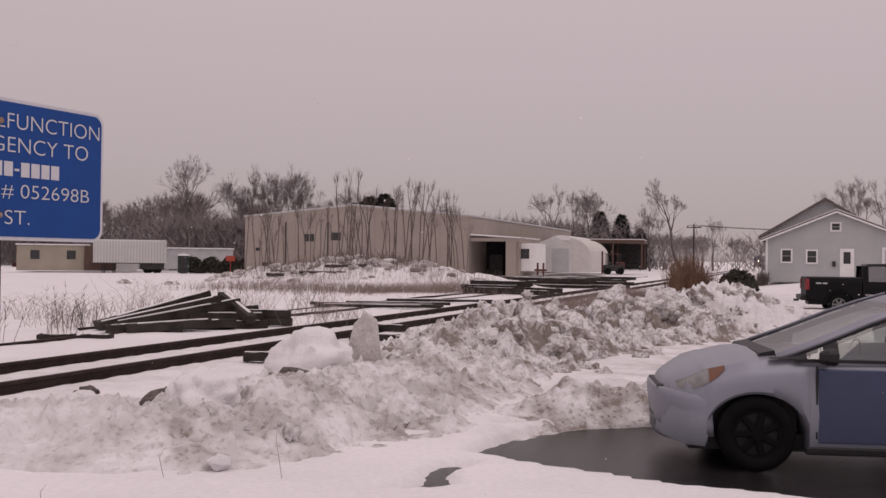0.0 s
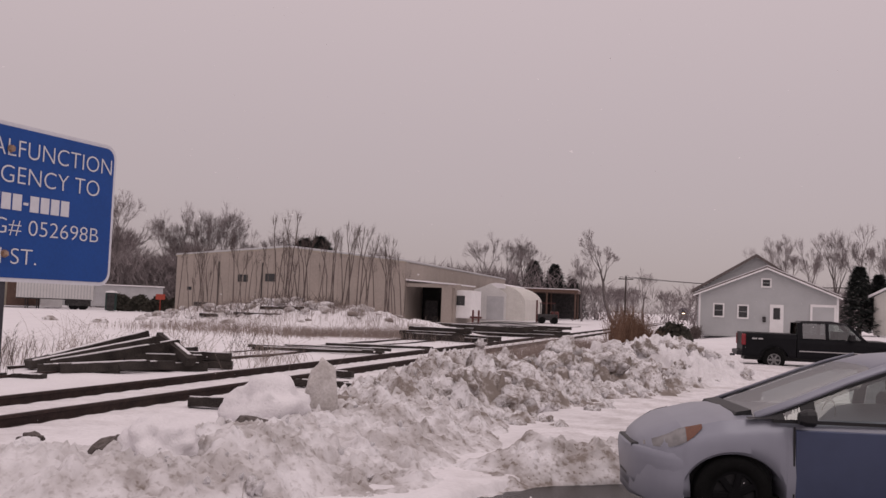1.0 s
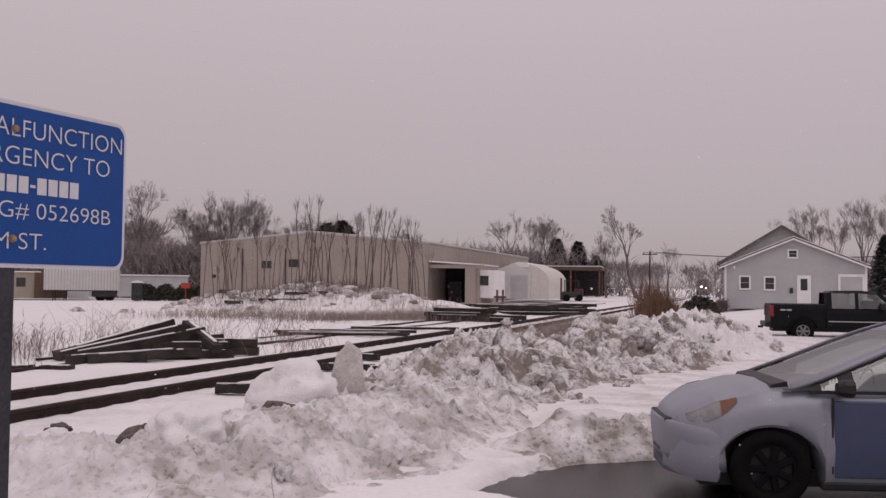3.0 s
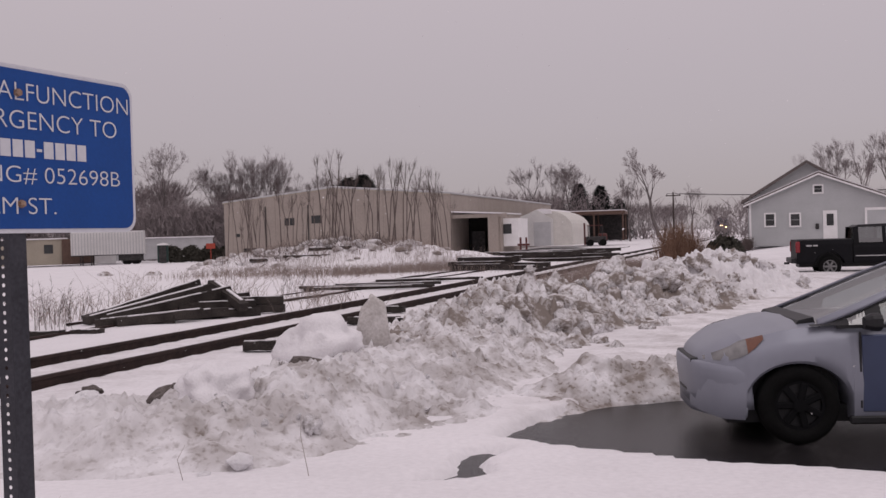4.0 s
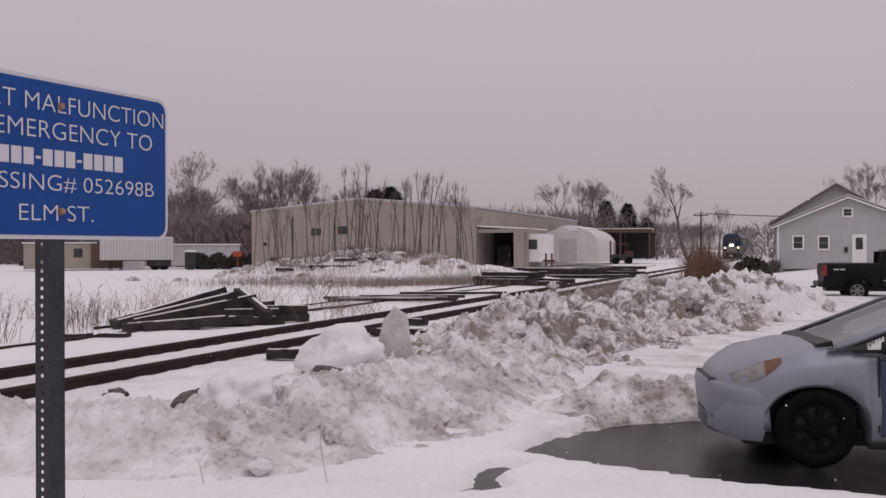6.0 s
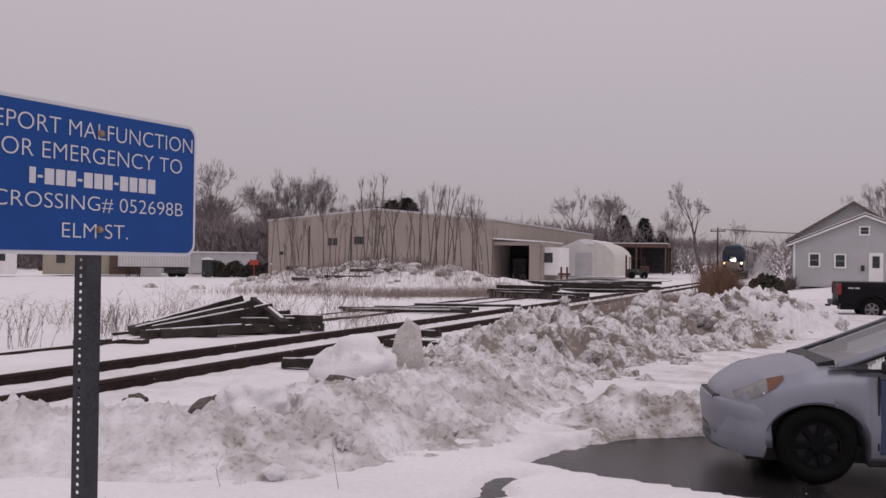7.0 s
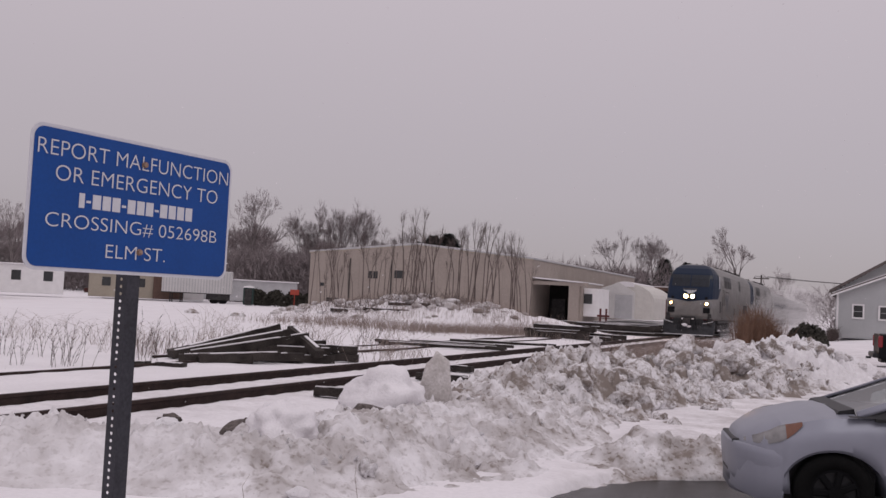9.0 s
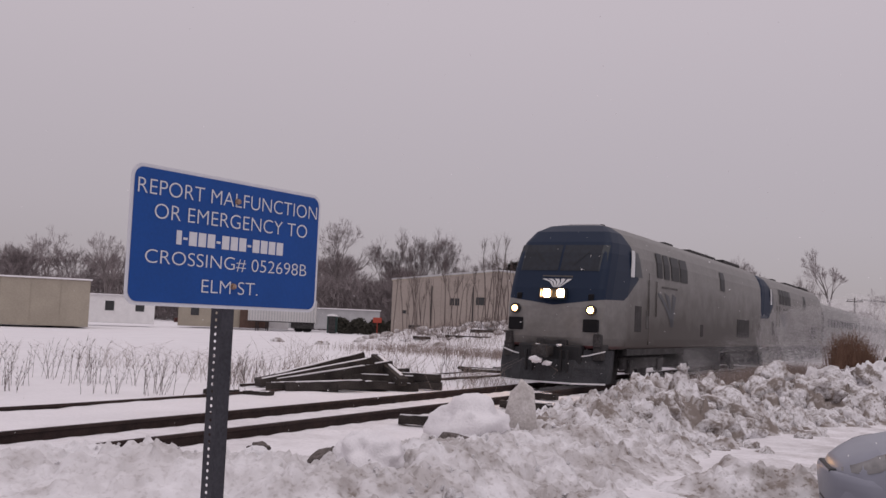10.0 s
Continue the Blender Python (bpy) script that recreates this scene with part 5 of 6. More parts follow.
def low_shed(name, m, L, D, H, wall, label, category, snow=True, windows=0, step=1.2):
    s = thing(name, m, label, category)
    part("wall", boxes((0, L, 0, D, 0, H)), wall, s)
    n = int(L / step)
    for i in range(n):
        part("wall_panel", boxes((i * L / n + .02, (i + 1) * L / n - .02, -.03, 0, .05, H - .05)), wall, s)
    if snow:
        part("roof", boxes((-.15, L + .15, -.2, D + .2, H, H + .15), bevel=.03), ROOFSNOW, s, "flat snow-covered roof")
    for i in range(windows):
        x = L * (i + .5) / windows
        part("window", boxes((x - .5, x + .5, -.06, -.032, H * .45, H * .8)), WINDOWDARK, s)
    return s


low_shed("storage_shed", pose(-51.5, 111.5, -.2, 0, 0, 26), 9.5, 5, 2.6, LIGHTGREY, "long grey storage container with snow on its roof", "shed")
low_shed("site_container", pose(-4.1, 95.4, .45, 0, 0, -5), 2.3, 5, 2.75, WHITE, "white box trailer body with one dark window", "container", False, 1, .6)
low_shed("tan_building", pose(-64.0, 62.0, -.35, 0, 0, 43), 15.2, 14, 4.25, TAN, "tan metal-clad building with a pale roof edge", "building", True, 0, 2.4)
low_shed("mobile_office", pose(-73.5, 87.0, -.3, 0, 0, 38), 13.5, 4, 3.2, WHITE, "long white mobile office with dark windows", "building", True, 4, 1.5)
low_shed("grey_building", pose(-66.5, 107.5, -.3, 0, 0, 34), 14.5, 5, 2.4, LIGHTGREY, "low pale grey building far over the field", "building", True, 5, 1.4)
low_shed("brown_shed", pose(-57.0, 104.5, -.4, 0, 0, 33), 3.6, 4, 3.0, BROWNSTEEL, "dark brown shed door and white box beside it", "shed", False)
low_shed("white_container", pose(-54.0, 106.6, -.4, 0, 0, 30), 2.4, 3, 2.6, WHITE, "white storage box beside the trailer", "container", False)
low_shed("tan_building", pose(-63.5, 100.8, -.4, 0, 0, 33), 8.0, 4, 3.0, TAN, "tan building behind the field with grey doors", "building", True, 2, 2.0)


def toilet_cabin(m):
    t = thing("portable_toilet", m, "dark green portable toilet with a white roof in the snow", "portable toilet")
    part("cabin", boxes((0, 1.1, 0, 1.1, .1, 2.0), bevel=.05), GREENPLASTIC, t)
    part("door", boxes((.15, .95, -.04, 0, .15, 1.9), bevel=.02), UNDER, t)
    part("roof", prism(((-.05, 2.0), (1.15, 2.0), (1.05, 2.15), (.55, 2.25), (.05, 2.15)), -.05, 1.15), WHITE, t)


toilet_cabin(pose(-41.5, 98.0, -.45, 0, 0, 22))
board = part("warning_board", boxes((-.5, .5, 0, .05, 1.3, 1.9), (-.04, .04, .05, .1, 0, 1.8)), ORANGE, None)
board.matrix_world = pose(-37.2, 102.2, -.3, 0, 0, 20)
tagged(board, "orange-red warning board on a short post", "board")
redcar = thing("parked_car", pose(-65.8, 103.2, -.35, 0, 0, 36), "small dark red car parked by the far buildings", "car")
part("body", prism(((0, .3), (4.2, .3), (4.2, .85), (3.3, .92), (2.7, 1.42), (1.2, 1.42), (.5, .92), (0, .8)), 0, 1.7), REDPAINT, redcar)
for x in (.8, 3.4):
    bm = bmesh.new()
    bmesh.ops.create_cone(bm, cap_ends=True, segments=20, radius1=.32, radius2=.32, depth=1.76, matrix=pose(x, .85, .32, 90))
    part("wheel", bm, TYRE, redcar)


def machine(m):
    t = thing("forklift", m, "faded red forklift under the canopy edge", "forklift")
    part("chassis", boxes((0, 2.0, 0, 1.3, .35, 1.0), bevel=.08), UNDER, t)
    part("counterweight", boxes((1.3, 2.1, .1, 1.2, .5, 1.3), bevel=.1), REDPAINT, t)
    for x, y in ((.3, .1), (.3, 1.2), (1.6, .1), (1.6, 1.2)):
        part("roof_post", boxes((x - .04, x + .04, y - .04, y + .04, 1.0, 2.1)), UNDER, t)
    part("guard_roof", boxes((.2, 1.7, .05, 1.25, 2.1, 2.17)), REDPAINT, t)
    part("mast", boxes((-.2, -.1, .3, .4, .1, 2.4), (-.2, -.1, .9, 1.0, .1, 2.4), (-.2, -.1, .3, 1.0, 1.2, 1.3)), REDPAINT, t)
    for x in (.35, 1.65):
        bm = bmesh.new()
        bmesh.ops.create_cone(bm, cap_ends=True, segments=20, radius1=.35, radius2=.35, depth=1.4, matrix=pose(x, .65, .35, 90))
        part("wheel", bm, TYRE, t)


machine(pose(4.6, 101, .15, 0, 0, 10))
for k, x in enumerate((-1.3, -.75)):
    o = part("red_post", boxes((-.09, .09, -.09, .09, 0, 1.3), (-.3, .3, -.06, .06, .5, .7)), REDPAINT, None)
    o.matrix_world = pose(x, 92.5, .0, 0, 0, k * 9)
    tagged(o, "red-painted steel post with a cross bar", "post", "red posts")


def utility_pole(m, h):
    p = thing("utility_pole", m, "wooden utility pole with a cross arm", "utility pole")
    part("pole", loft([[(r * math.cos(a), r * math.sin(a), z) for a in (k * math.tau / 8 for k in range(8))] for z, r in ((0, .16), (h, .1))]), TIE, p)
    part("cross_arm", boxes((-1.1, 1.1, -.06, .06, h - .6, h - .45)), TIE, p)
    for x in (-.9, .0, .9):
        part("insulator", boxes((x - .05, x + .05, -.05, .05, h - .45, h - .25)), UNDER, p)


utility_pole(pose(15.4, 149.9, -.2), 7.4)
WIRE = mat("black_wire", (0.05, 0.05, 0.05), 0.6)
for dx in (-.9, .9):
    ring = []
    for i in range(17):
        u = i / 16
        x, y, z = 15.4 + dx + 48 * u, 149.9 - 14 * u, 7.0 - 4 * u * (1 - u) * 1.2 + u * .6
        ring.append([(x, y + .03, z), (x, y - .03, z + .03), (x, y - .03, z - .03)])
    tagged(part("overhead_wire", loft(ring), WIRE, None), "thin black overhead wire from the pole", "wire", "wires")


# ---- stacked ties ----
WOOD = mat("weathered_timber", (0.016, 0.013, 0.012), 0.9, scale=2.5, fine=60, bump=.012, col2=(0.065, 0.055, 0.05))
beam_rng = random.Random(3)


def beam(name, parent, m, L=2.6, w=.23, h=.18, snow=True):
    bm = bmesh.new()
    n = 8
    rings = []
    for i in range(n + 1):
        y = -L / 2 + L * i / n
        j = lambda: beam_rng.uniform(-.012, .012)
        rings.append([(-w / 2 + j(), y, j()), (w / 2 + j(), y, j()), (w / 2 + j(), y, h + j()), (-w / 2 + j(), y, h + j())])
    o = part(name, loft(rings), WOOD, parent)
    o.matrix_basis = m
    if snow:
        s = part("snow_cap", boxes((-w * beam_rng.uniform(.1, .46), w * beam_rng.uniform(-.02, .38), -L / 2 + L * beam_rng.uniform(.01, .2), L / 2 - L * beam_rng.uniform(.01, .15), h - .008, h + beam_rng.uniform(.010, .022)), bevel=.006), SNOW, o)
    return o


def beam_between(parent, a, b, w=.23, h=.18, snow=True):
    a, b = Vector(a), Vector(b)
    d = b - a
    m = Matrix.Translation((a + b) / 2) @ d.to_track_quat("Y", "Z").to_matrix().to_4x4()
    return beam("railway_tie", parent, m, d.length, w, h, snow)


pile = thing("tie_heap", pose(0, 0, .0), "tumbled heap of old dark railway ties capped with snow", "timber heap")
for a, b in (((-2.35, 18.75, .02), (-.75, 20.9, .66)), ((-2.2, 18.6, .02), (-.35, 20.6, .56)), ((-1.95, 18.75, .02), (-.2, 20.5, .42)), ((-1.7, 19.1, .05), (.0, 20.9, .5)), ((-1.6, 18.25, .0), (.25, 20.1, .06)), ((-1.3, 18.15, .02), (.05, 19.3, .10)),
             ((-.95, 19.6, .0), (.75, 20.75, .0)), ((-.8, 19.9, .18), (.6, 20.85, .16)), ((-.55, 21.1, .64), (.55, 20.3, .14)), ((-.3, 21.4, .0), (1.0, 21.7, .0)), ((-.3, 21.4, .19), (.95, 21.75, .19)), ((-.9, 20.6, .2), (.0, 21.9, .28)), ((-1.0, 19.9, .0), (-.2, 21.6, .0)), ((-1.75, 18.1, .0), (-.4, 18.9, .02))):
    beam_between(pile, a, b)
pile2 = thing("tie_stack", pose(1.9, 46.5, -.05, 0, 0, 0), "low stack of dark railway ties beside the line", "timber heap")
for i, (x, y, z, rz) in enumerate(((0, 0, 0, 80), (.1, .5, 0, 84), (.0, 1.0, 0, 82), (-.1, .2, .2, 80), (.1, .8, .2, 85), (.3, .4, .4, 78), (1.6, -.3, 0, 60), (1.8, .3, .1, 70), (.1, -.6, .1, 72))):
    beam("railway_tie", pile2, pose(x, y, z, 0, 0 if i < 8 else 5, rz), 3.2, .26, .22)
pile3 = thing("rail_stack", pose(3.8, 58.0, -.08, 0, 0, 0), "wide stack of snow-capped ties and rails along the siding", "timber heap")
for i in range(22):
    beam("railway_tie", pile3, pose(beam_rng.uniform(-1.6, 2.2), beam_rng.uniform(-1, 12), .2 * (i % 3), 0, 0, 84 + beam_rng.uniform(-8, 8)), beam_rng.uniform(3.2, 5.5), .26, .2)
for x, y, z, rz, L in ((3.75, 13.8, .05, 104, .95), (-1.9, 16.6, .0, 100, .7), (-1.2, 16.9, .0, 95, .6), (.6, 30.5, .02, 97, 4.2), (.9, 32.0, .05, 96, 3.6), (.3, 31.4, .02, 92, 4.6), (1.6, 35.5, .02, 98, 4.0), (3.75, 20.6, .04, 80, .8), (.3, 22.6, .04, 40, .5), (5.0, 17.3, .06, 80, .6), (4.2, 17.8, .05, 95, 1.0)):
    o = beam("loose_tie", None, pose(x, y, z, 0, 0, rz), L, .2, .09 if L > 2 or x < 0 else .13)
    tagged(o, "loose dark tie lying half buried in the snow", "timber", "loose ties")


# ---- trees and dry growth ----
# bark and twigs kept pale: the far snow haze is put into their colour
BARK = mat("haze_pale_bark", (0.15, 0.13, 0.128), 0.9, var=0.3, scale=2, fine=20)
TWIG = mat("haze_pale_twigs", (0.245, 0.212, 0.214), 0.9, var=0.25, scale=1, fine=9)
SAPLING = mat("sapling_bark", (0.12, 0.095, 0.088), 0.9, var=0.3, scale=2, fine=20)
NEEDLE = mat("dark_conifer", (0.045, 0.052, 0.048), 0.9, var=0.4, scale=1.5, fine=12)
HEDGE = mat("dark_hedge", (0.05, 0.047, 0.038), 0.9, var=0.4, scale=2, fine=15)
REED = mat("russet_reeds", (0.12, 0.068, 0.046), 0.9, scale=3, fine=30, col2=(0.26, 0.16, 0.11))
STRAW = mat("dry_straw", (0.17, 0.135, 0.12), 0.9, scale=3, fine=30, col2=(0.36, 0.29, 0.255))


def limb(vs, fs, a, b, r0, r1, n=3):
    d = (b - a)
    if d.length < 1e-4:
        return
    d.normalize()
    u = d.orthogonal().normalized()
    v = d.cross(u)
    k = len(vs)
    for p, r in ((a, r0), (b, r1)):
        for i in range(n):
            t = math.tau * i / n
            vs.append(p + (u * math.cos(t) + v * math.sin(t)) * r)
    for i in range(n):
        fs.append((k + i, k + (i + 1) % n, k + n + (i + 1) % n, k + n + i))


def spike(vs, fs, a, b, r):
    """A twig that runs out to a point."""
    d = b - a
    if d.length < 1e-4:
        return
    u = d.orthogonal().normalized()
    v = d.cross(u).normalized()
    k = len(vs)
    vs += [a + u * r, a - u * r * .5 + v * r * .87, a - u * r * .5 - v * r * .87, b]
    fs += [(k, k + 1, k + 3), (k + 1, k + 2, k + 3), (k + 2, k, k + 3)]


def bare_tree(seed, height, depth=8, fork=(14, 36), clear=0.24, ratio=0.80, lean=0.0, trunks=1, up=0.06, thin=0.020, base_r=None):
    """A trunk that forks again and again, ever finer, with twigs on the last forks. Trunk and limbs are one mesh, twigs another."""
    rg = random.Random(seed)
    tv, tf, cv, cf = [], [], [], []

    def bent(d, k, rise):
        return (d + Vector((rg.gauss(0, k), rg.gauss(0, k), rg.gauss(0, k * .5) + rise))).normalized()

    def off(d, angle, turn):
        side = d.orthogonal().normalized()
        side.rotate(Matrix.Rotation(turn, 3, d).to_quaternion())
        return (d * math.cos(angle) + side * math.sin(angle)).normalized()

    def twigs(a, b, d, n, L):
        for _ in range(n):
            spike(cv, cf, a.lerp(b, rg.random()), b.lerp(a, rg.random()) + off(d, radians(rg.uniform(20, 65)), rg.uniform(0, math.tau)) * L * rg.uniform(.5, 1.1), thin * .6)

    def grow(p, d, L, r, level):
        big = level < depth - 4
        for k in range(2):
            d = bent(d, .07, up * (level > 0))
            q = p + d * L / 2
            r1 = max(r * .90, thin * .8)
            limb(tv if big else cv, tf if big else cf, p, q, max(r, thin), r1, 6 if level < 2 else 3)
            if level >= depth - 3:
                twigs(p, q, d, 2 if depth > 3 else 1, L * 1.3)
            p, r = q, r1
        if level >= depth:
            spike(cv, cf, p, p + bent(d, .15, up) * L * .8, thin * .7)
            return
        n = 3 if rg.random() < .28 else 2
        turn = rg.uniform(0, math.tau)
        for k in range(n):
            a = radians(rg.uniform(*fork)) * (.55 if k == 0 else 1.0)
            grow(p, off(d, a, turn + math.tau * k / n), L * ratio * (rg.uniform(.92, 1.12) if k == 0 else rg.uniform(.72, 1.0)), r * (.80 if k == 0 else .62), level + 1)

    for t in range(trunks):
        p = Vector((rg.gauss(0, .15) * (trunks > 1), rg.gauss(0, .15) * (trunks > 1), -.3))
        d = Vector((lean + rg.gauss(0, .03) + rg.gauss(0, .10) * (trunks > 1), rg.gauss(0, .05), 1)).normalized()
        r = (base_r or height * .018) / (trunks ** .4)
        q = p + d * height * clear
        limb(tv, tf, p, p.lerp(q, .3), r * 1.3, r, 7)
        limb(tv, tf, p.lerp(q, .3), q, r, r * .92, 7)
        grow(q, bent(d, .04, .03), height * (1 - clear) * (1 - ratio) * 1.15, r * .9, 0)
    k = height / max(v.z for v in tv + cv)
    out = []
    for vs, fs, nm in ((tv, tf, "trunk"), (cv, cf, "crown")):
        me = bpy.data.meshes.new(nm)
        me.from_pydata([v * k for v in vs], [], fs)
        out.append(me)
    return out


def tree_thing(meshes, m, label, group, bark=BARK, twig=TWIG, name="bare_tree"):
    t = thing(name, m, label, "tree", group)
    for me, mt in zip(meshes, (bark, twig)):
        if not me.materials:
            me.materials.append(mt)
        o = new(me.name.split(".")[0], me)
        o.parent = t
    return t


OAK = [bare_tree(k, 16, 7, (16, 40), .22, .81, thin=.017) for k in (1, 2)]
UPRIGHT = [bare_tree(k, 15, 7, (10, 30), .14, .80, 0, 2, .10, .016) for k in (5, 6)]
BUSHY = [bare_tree(k, 9, 5, (14, 36), .08, .82, 0, 3, .04, .026) for k in (8, 9, 10)]
SPARSE = [bare_tree(k, 12, 7, (12, 32), .16, .81, 0, 1, .10, .013) for k in (11, 12)]
LEAN = bare_tree(15, 17, 7, (9, 38), .26, .80, -.34, 1, .05, .016)
far = "bare trees along the far edge"
UP, BROAD = "tall bare tree with upright branches", "broad bare deciduous tree with a spreading crown"
BEHIND = "tall bare tree behind the house"
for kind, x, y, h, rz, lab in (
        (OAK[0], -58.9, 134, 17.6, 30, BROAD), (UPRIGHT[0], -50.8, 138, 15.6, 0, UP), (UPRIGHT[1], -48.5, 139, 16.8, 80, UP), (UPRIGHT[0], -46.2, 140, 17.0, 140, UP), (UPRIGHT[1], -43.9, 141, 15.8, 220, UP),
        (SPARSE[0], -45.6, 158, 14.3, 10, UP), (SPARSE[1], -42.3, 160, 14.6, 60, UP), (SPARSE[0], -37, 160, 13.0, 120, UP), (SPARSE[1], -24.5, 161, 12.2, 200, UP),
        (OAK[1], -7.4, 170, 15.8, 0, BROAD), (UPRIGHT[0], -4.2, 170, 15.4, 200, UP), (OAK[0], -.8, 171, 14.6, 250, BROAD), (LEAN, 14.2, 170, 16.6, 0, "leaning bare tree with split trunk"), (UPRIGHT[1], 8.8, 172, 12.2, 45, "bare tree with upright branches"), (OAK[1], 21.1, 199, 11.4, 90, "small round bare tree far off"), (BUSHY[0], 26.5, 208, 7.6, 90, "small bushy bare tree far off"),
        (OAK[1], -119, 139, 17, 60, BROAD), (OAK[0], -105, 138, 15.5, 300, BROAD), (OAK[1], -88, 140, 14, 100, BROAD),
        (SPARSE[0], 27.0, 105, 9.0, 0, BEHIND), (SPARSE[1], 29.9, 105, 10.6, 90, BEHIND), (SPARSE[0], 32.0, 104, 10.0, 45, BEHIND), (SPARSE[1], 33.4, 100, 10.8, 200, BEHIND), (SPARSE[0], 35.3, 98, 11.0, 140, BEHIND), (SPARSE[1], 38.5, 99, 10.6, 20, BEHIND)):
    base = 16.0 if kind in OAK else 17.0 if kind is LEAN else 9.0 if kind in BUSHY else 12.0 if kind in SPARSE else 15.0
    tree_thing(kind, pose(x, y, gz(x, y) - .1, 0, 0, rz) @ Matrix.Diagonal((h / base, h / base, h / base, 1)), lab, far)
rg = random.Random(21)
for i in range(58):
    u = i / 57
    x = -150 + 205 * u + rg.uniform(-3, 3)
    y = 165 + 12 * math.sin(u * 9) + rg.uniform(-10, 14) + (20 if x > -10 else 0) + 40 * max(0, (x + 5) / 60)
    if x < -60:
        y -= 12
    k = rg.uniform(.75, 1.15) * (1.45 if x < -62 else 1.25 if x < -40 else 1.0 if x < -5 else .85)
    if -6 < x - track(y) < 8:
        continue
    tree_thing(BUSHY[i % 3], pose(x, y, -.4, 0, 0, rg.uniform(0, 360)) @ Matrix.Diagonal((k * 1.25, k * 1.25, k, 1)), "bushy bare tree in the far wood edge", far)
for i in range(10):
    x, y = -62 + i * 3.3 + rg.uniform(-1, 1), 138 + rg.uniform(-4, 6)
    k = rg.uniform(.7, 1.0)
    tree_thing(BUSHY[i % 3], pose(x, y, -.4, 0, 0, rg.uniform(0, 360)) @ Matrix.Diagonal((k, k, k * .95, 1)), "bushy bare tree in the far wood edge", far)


def twig_mass(name, label, spots, material, seed, count, size, thick=.03):
    """Far undergrowth too fine to count: short crossing twigs over an area."""
    rg = random.Random(seed)
    vs, fs = [], []
    for _ in range(count):
        x, y, w, d, h = rg.choice(spots)
        px, py = x + rg.gauss(0, w), y + rg.gauss(0, d)
        pz = gz(px, py) + rg.random() ** 1.3 * h
        dv = Vector((rg.gauss(0, .75), rg.gauss(0, .5), 1)).normalized() * size * rg.uniform(.5, 1.4)
        a = Vector((px, py, pz))
        spike(vs, fs, a, a + dv, size * thick)
    me = bpy.data.meshes.new(name)
    me.from_pydata(vs, [], fs)
    me.materials.append(material)
    return tagged(new(name, me), label, "undergrowth", kind="stuff")


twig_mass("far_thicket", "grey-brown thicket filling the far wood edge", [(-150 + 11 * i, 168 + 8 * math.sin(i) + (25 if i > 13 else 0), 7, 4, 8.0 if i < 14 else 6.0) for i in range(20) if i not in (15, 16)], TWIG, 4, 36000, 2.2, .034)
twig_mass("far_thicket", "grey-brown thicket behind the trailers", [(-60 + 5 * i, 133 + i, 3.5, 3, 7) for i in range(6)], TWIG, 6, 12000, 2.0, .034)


def conifer(m, h, r, label, name="conifer"):
    """Tapered trunk with many drooping needle sprays."""
    t = thing(name, m, label, "tree", "conifers")
    vs, fs = [], []
    limb(vs, fs, Vector((0, 0, -.2)), Vector((0, 0, h * .95)), h * .02, .02, 6)
    me = bpy.data.meshes.new("trunk")
    me.from_pydata(vs, [], fs)
    me.materials.append(BARK)
    new("trunk", me).parent = t
    rg = random.Random(int(h * 100 + r * 7))
    vs, fs = [], []
    for _ in range(3600):
        u = rg.random() ** .8
        rr = r * (1 - u) ** .62 * (.75 + .35 * rg.random()) + .05
        a = rg.uniform(0, math.tau)
        rr *= .45 + .55 * math.sqrt(rg.random())
        p = Vector((rr * math.cos(a), rr * math.sin(a), h * (.06 + .94 * u)))
        d = Vector((math.cos(a), math.sin(a), rg.uniform(-.5, .5))).normalized() * h * .07
        sd = d.cross(Vector((0, 0, 1))).normalized() * h * .028
        k = len(vs)
        vs += [p - sd, p + sd, p + d]
        fs.append((k, k + 1, k + 2))
    me = bpy.data.meshes.new("crown")
    me.from_pydata(vs, [], fs)
    me.materials.append(NEEDLE)
    new("crown", me).parent = t
    return t


for x, y, h, r in ((-.5, 188, 11, 3.8), (3.5, 190, 10.5, 3.6), (-4.5, 189, 8.5, 3.2), (7, 192, 8, 3), (33.6, 92, 6.2, 2.0), (35.6, 93, 5.6, 1.8), (-33.6, 145, 11.4, 5.5), (-31.2, 145, 11.7, 5.8), (-36.0, 146, 10.4, 5)):
    conifer(pose(x, y, gz(x, y)), h, r, "dark evergreen conifer with dense drooping sprays")


def shrub(m, w, d, h, label, material, seed, n=1800, name="hedge"):
    rg = random.Random(seed)
    vs, fs = [], []
    for _ in range(n):
        p = Vector((rg.gauss(0, 1), rg.gauss(0, 1), rg.gauss(0, 1))).normalized() * (.6 + .4 * rg.random())
        p = Vector((p.x * w, p.y * d, abs(p.z) * h * (1 + .12 * rg.random())))
        s = Vector((rg.gauss(0, 1), rg.gauss(0, 1), rg.gauss(0, 1))).normalized() * .14 * min(w, h)
        t = s.orthogonal().normalized() * .10 * min(w, h)
        k = len(vs)
        vs += [p - t, p + t, p + s]
        fs.append((k, k + 1, k + 2))
    me = bpy.data.meshes.new(name)
    me.from_pydata(vs, [], fs)
    me.materials.append(material)
    o = new(name, me)
    o.matrix_world = m
    return tagged(o, label, "shrub")


for i in range(4):
    shrub(pose(-42.0 + i * 1.9, 102.5 + i * .9, -.35), 1.5, 1.0, 1.7, "dark leafless hedge along the storage yard", HEDGE, 60 + i)
shrub(pose(13.55, 49.8, .2), 1.0, .8, 1.0, "dark dome-shaped evergreen shrub beyond the snow bank", HEDGE, 71, 2600)

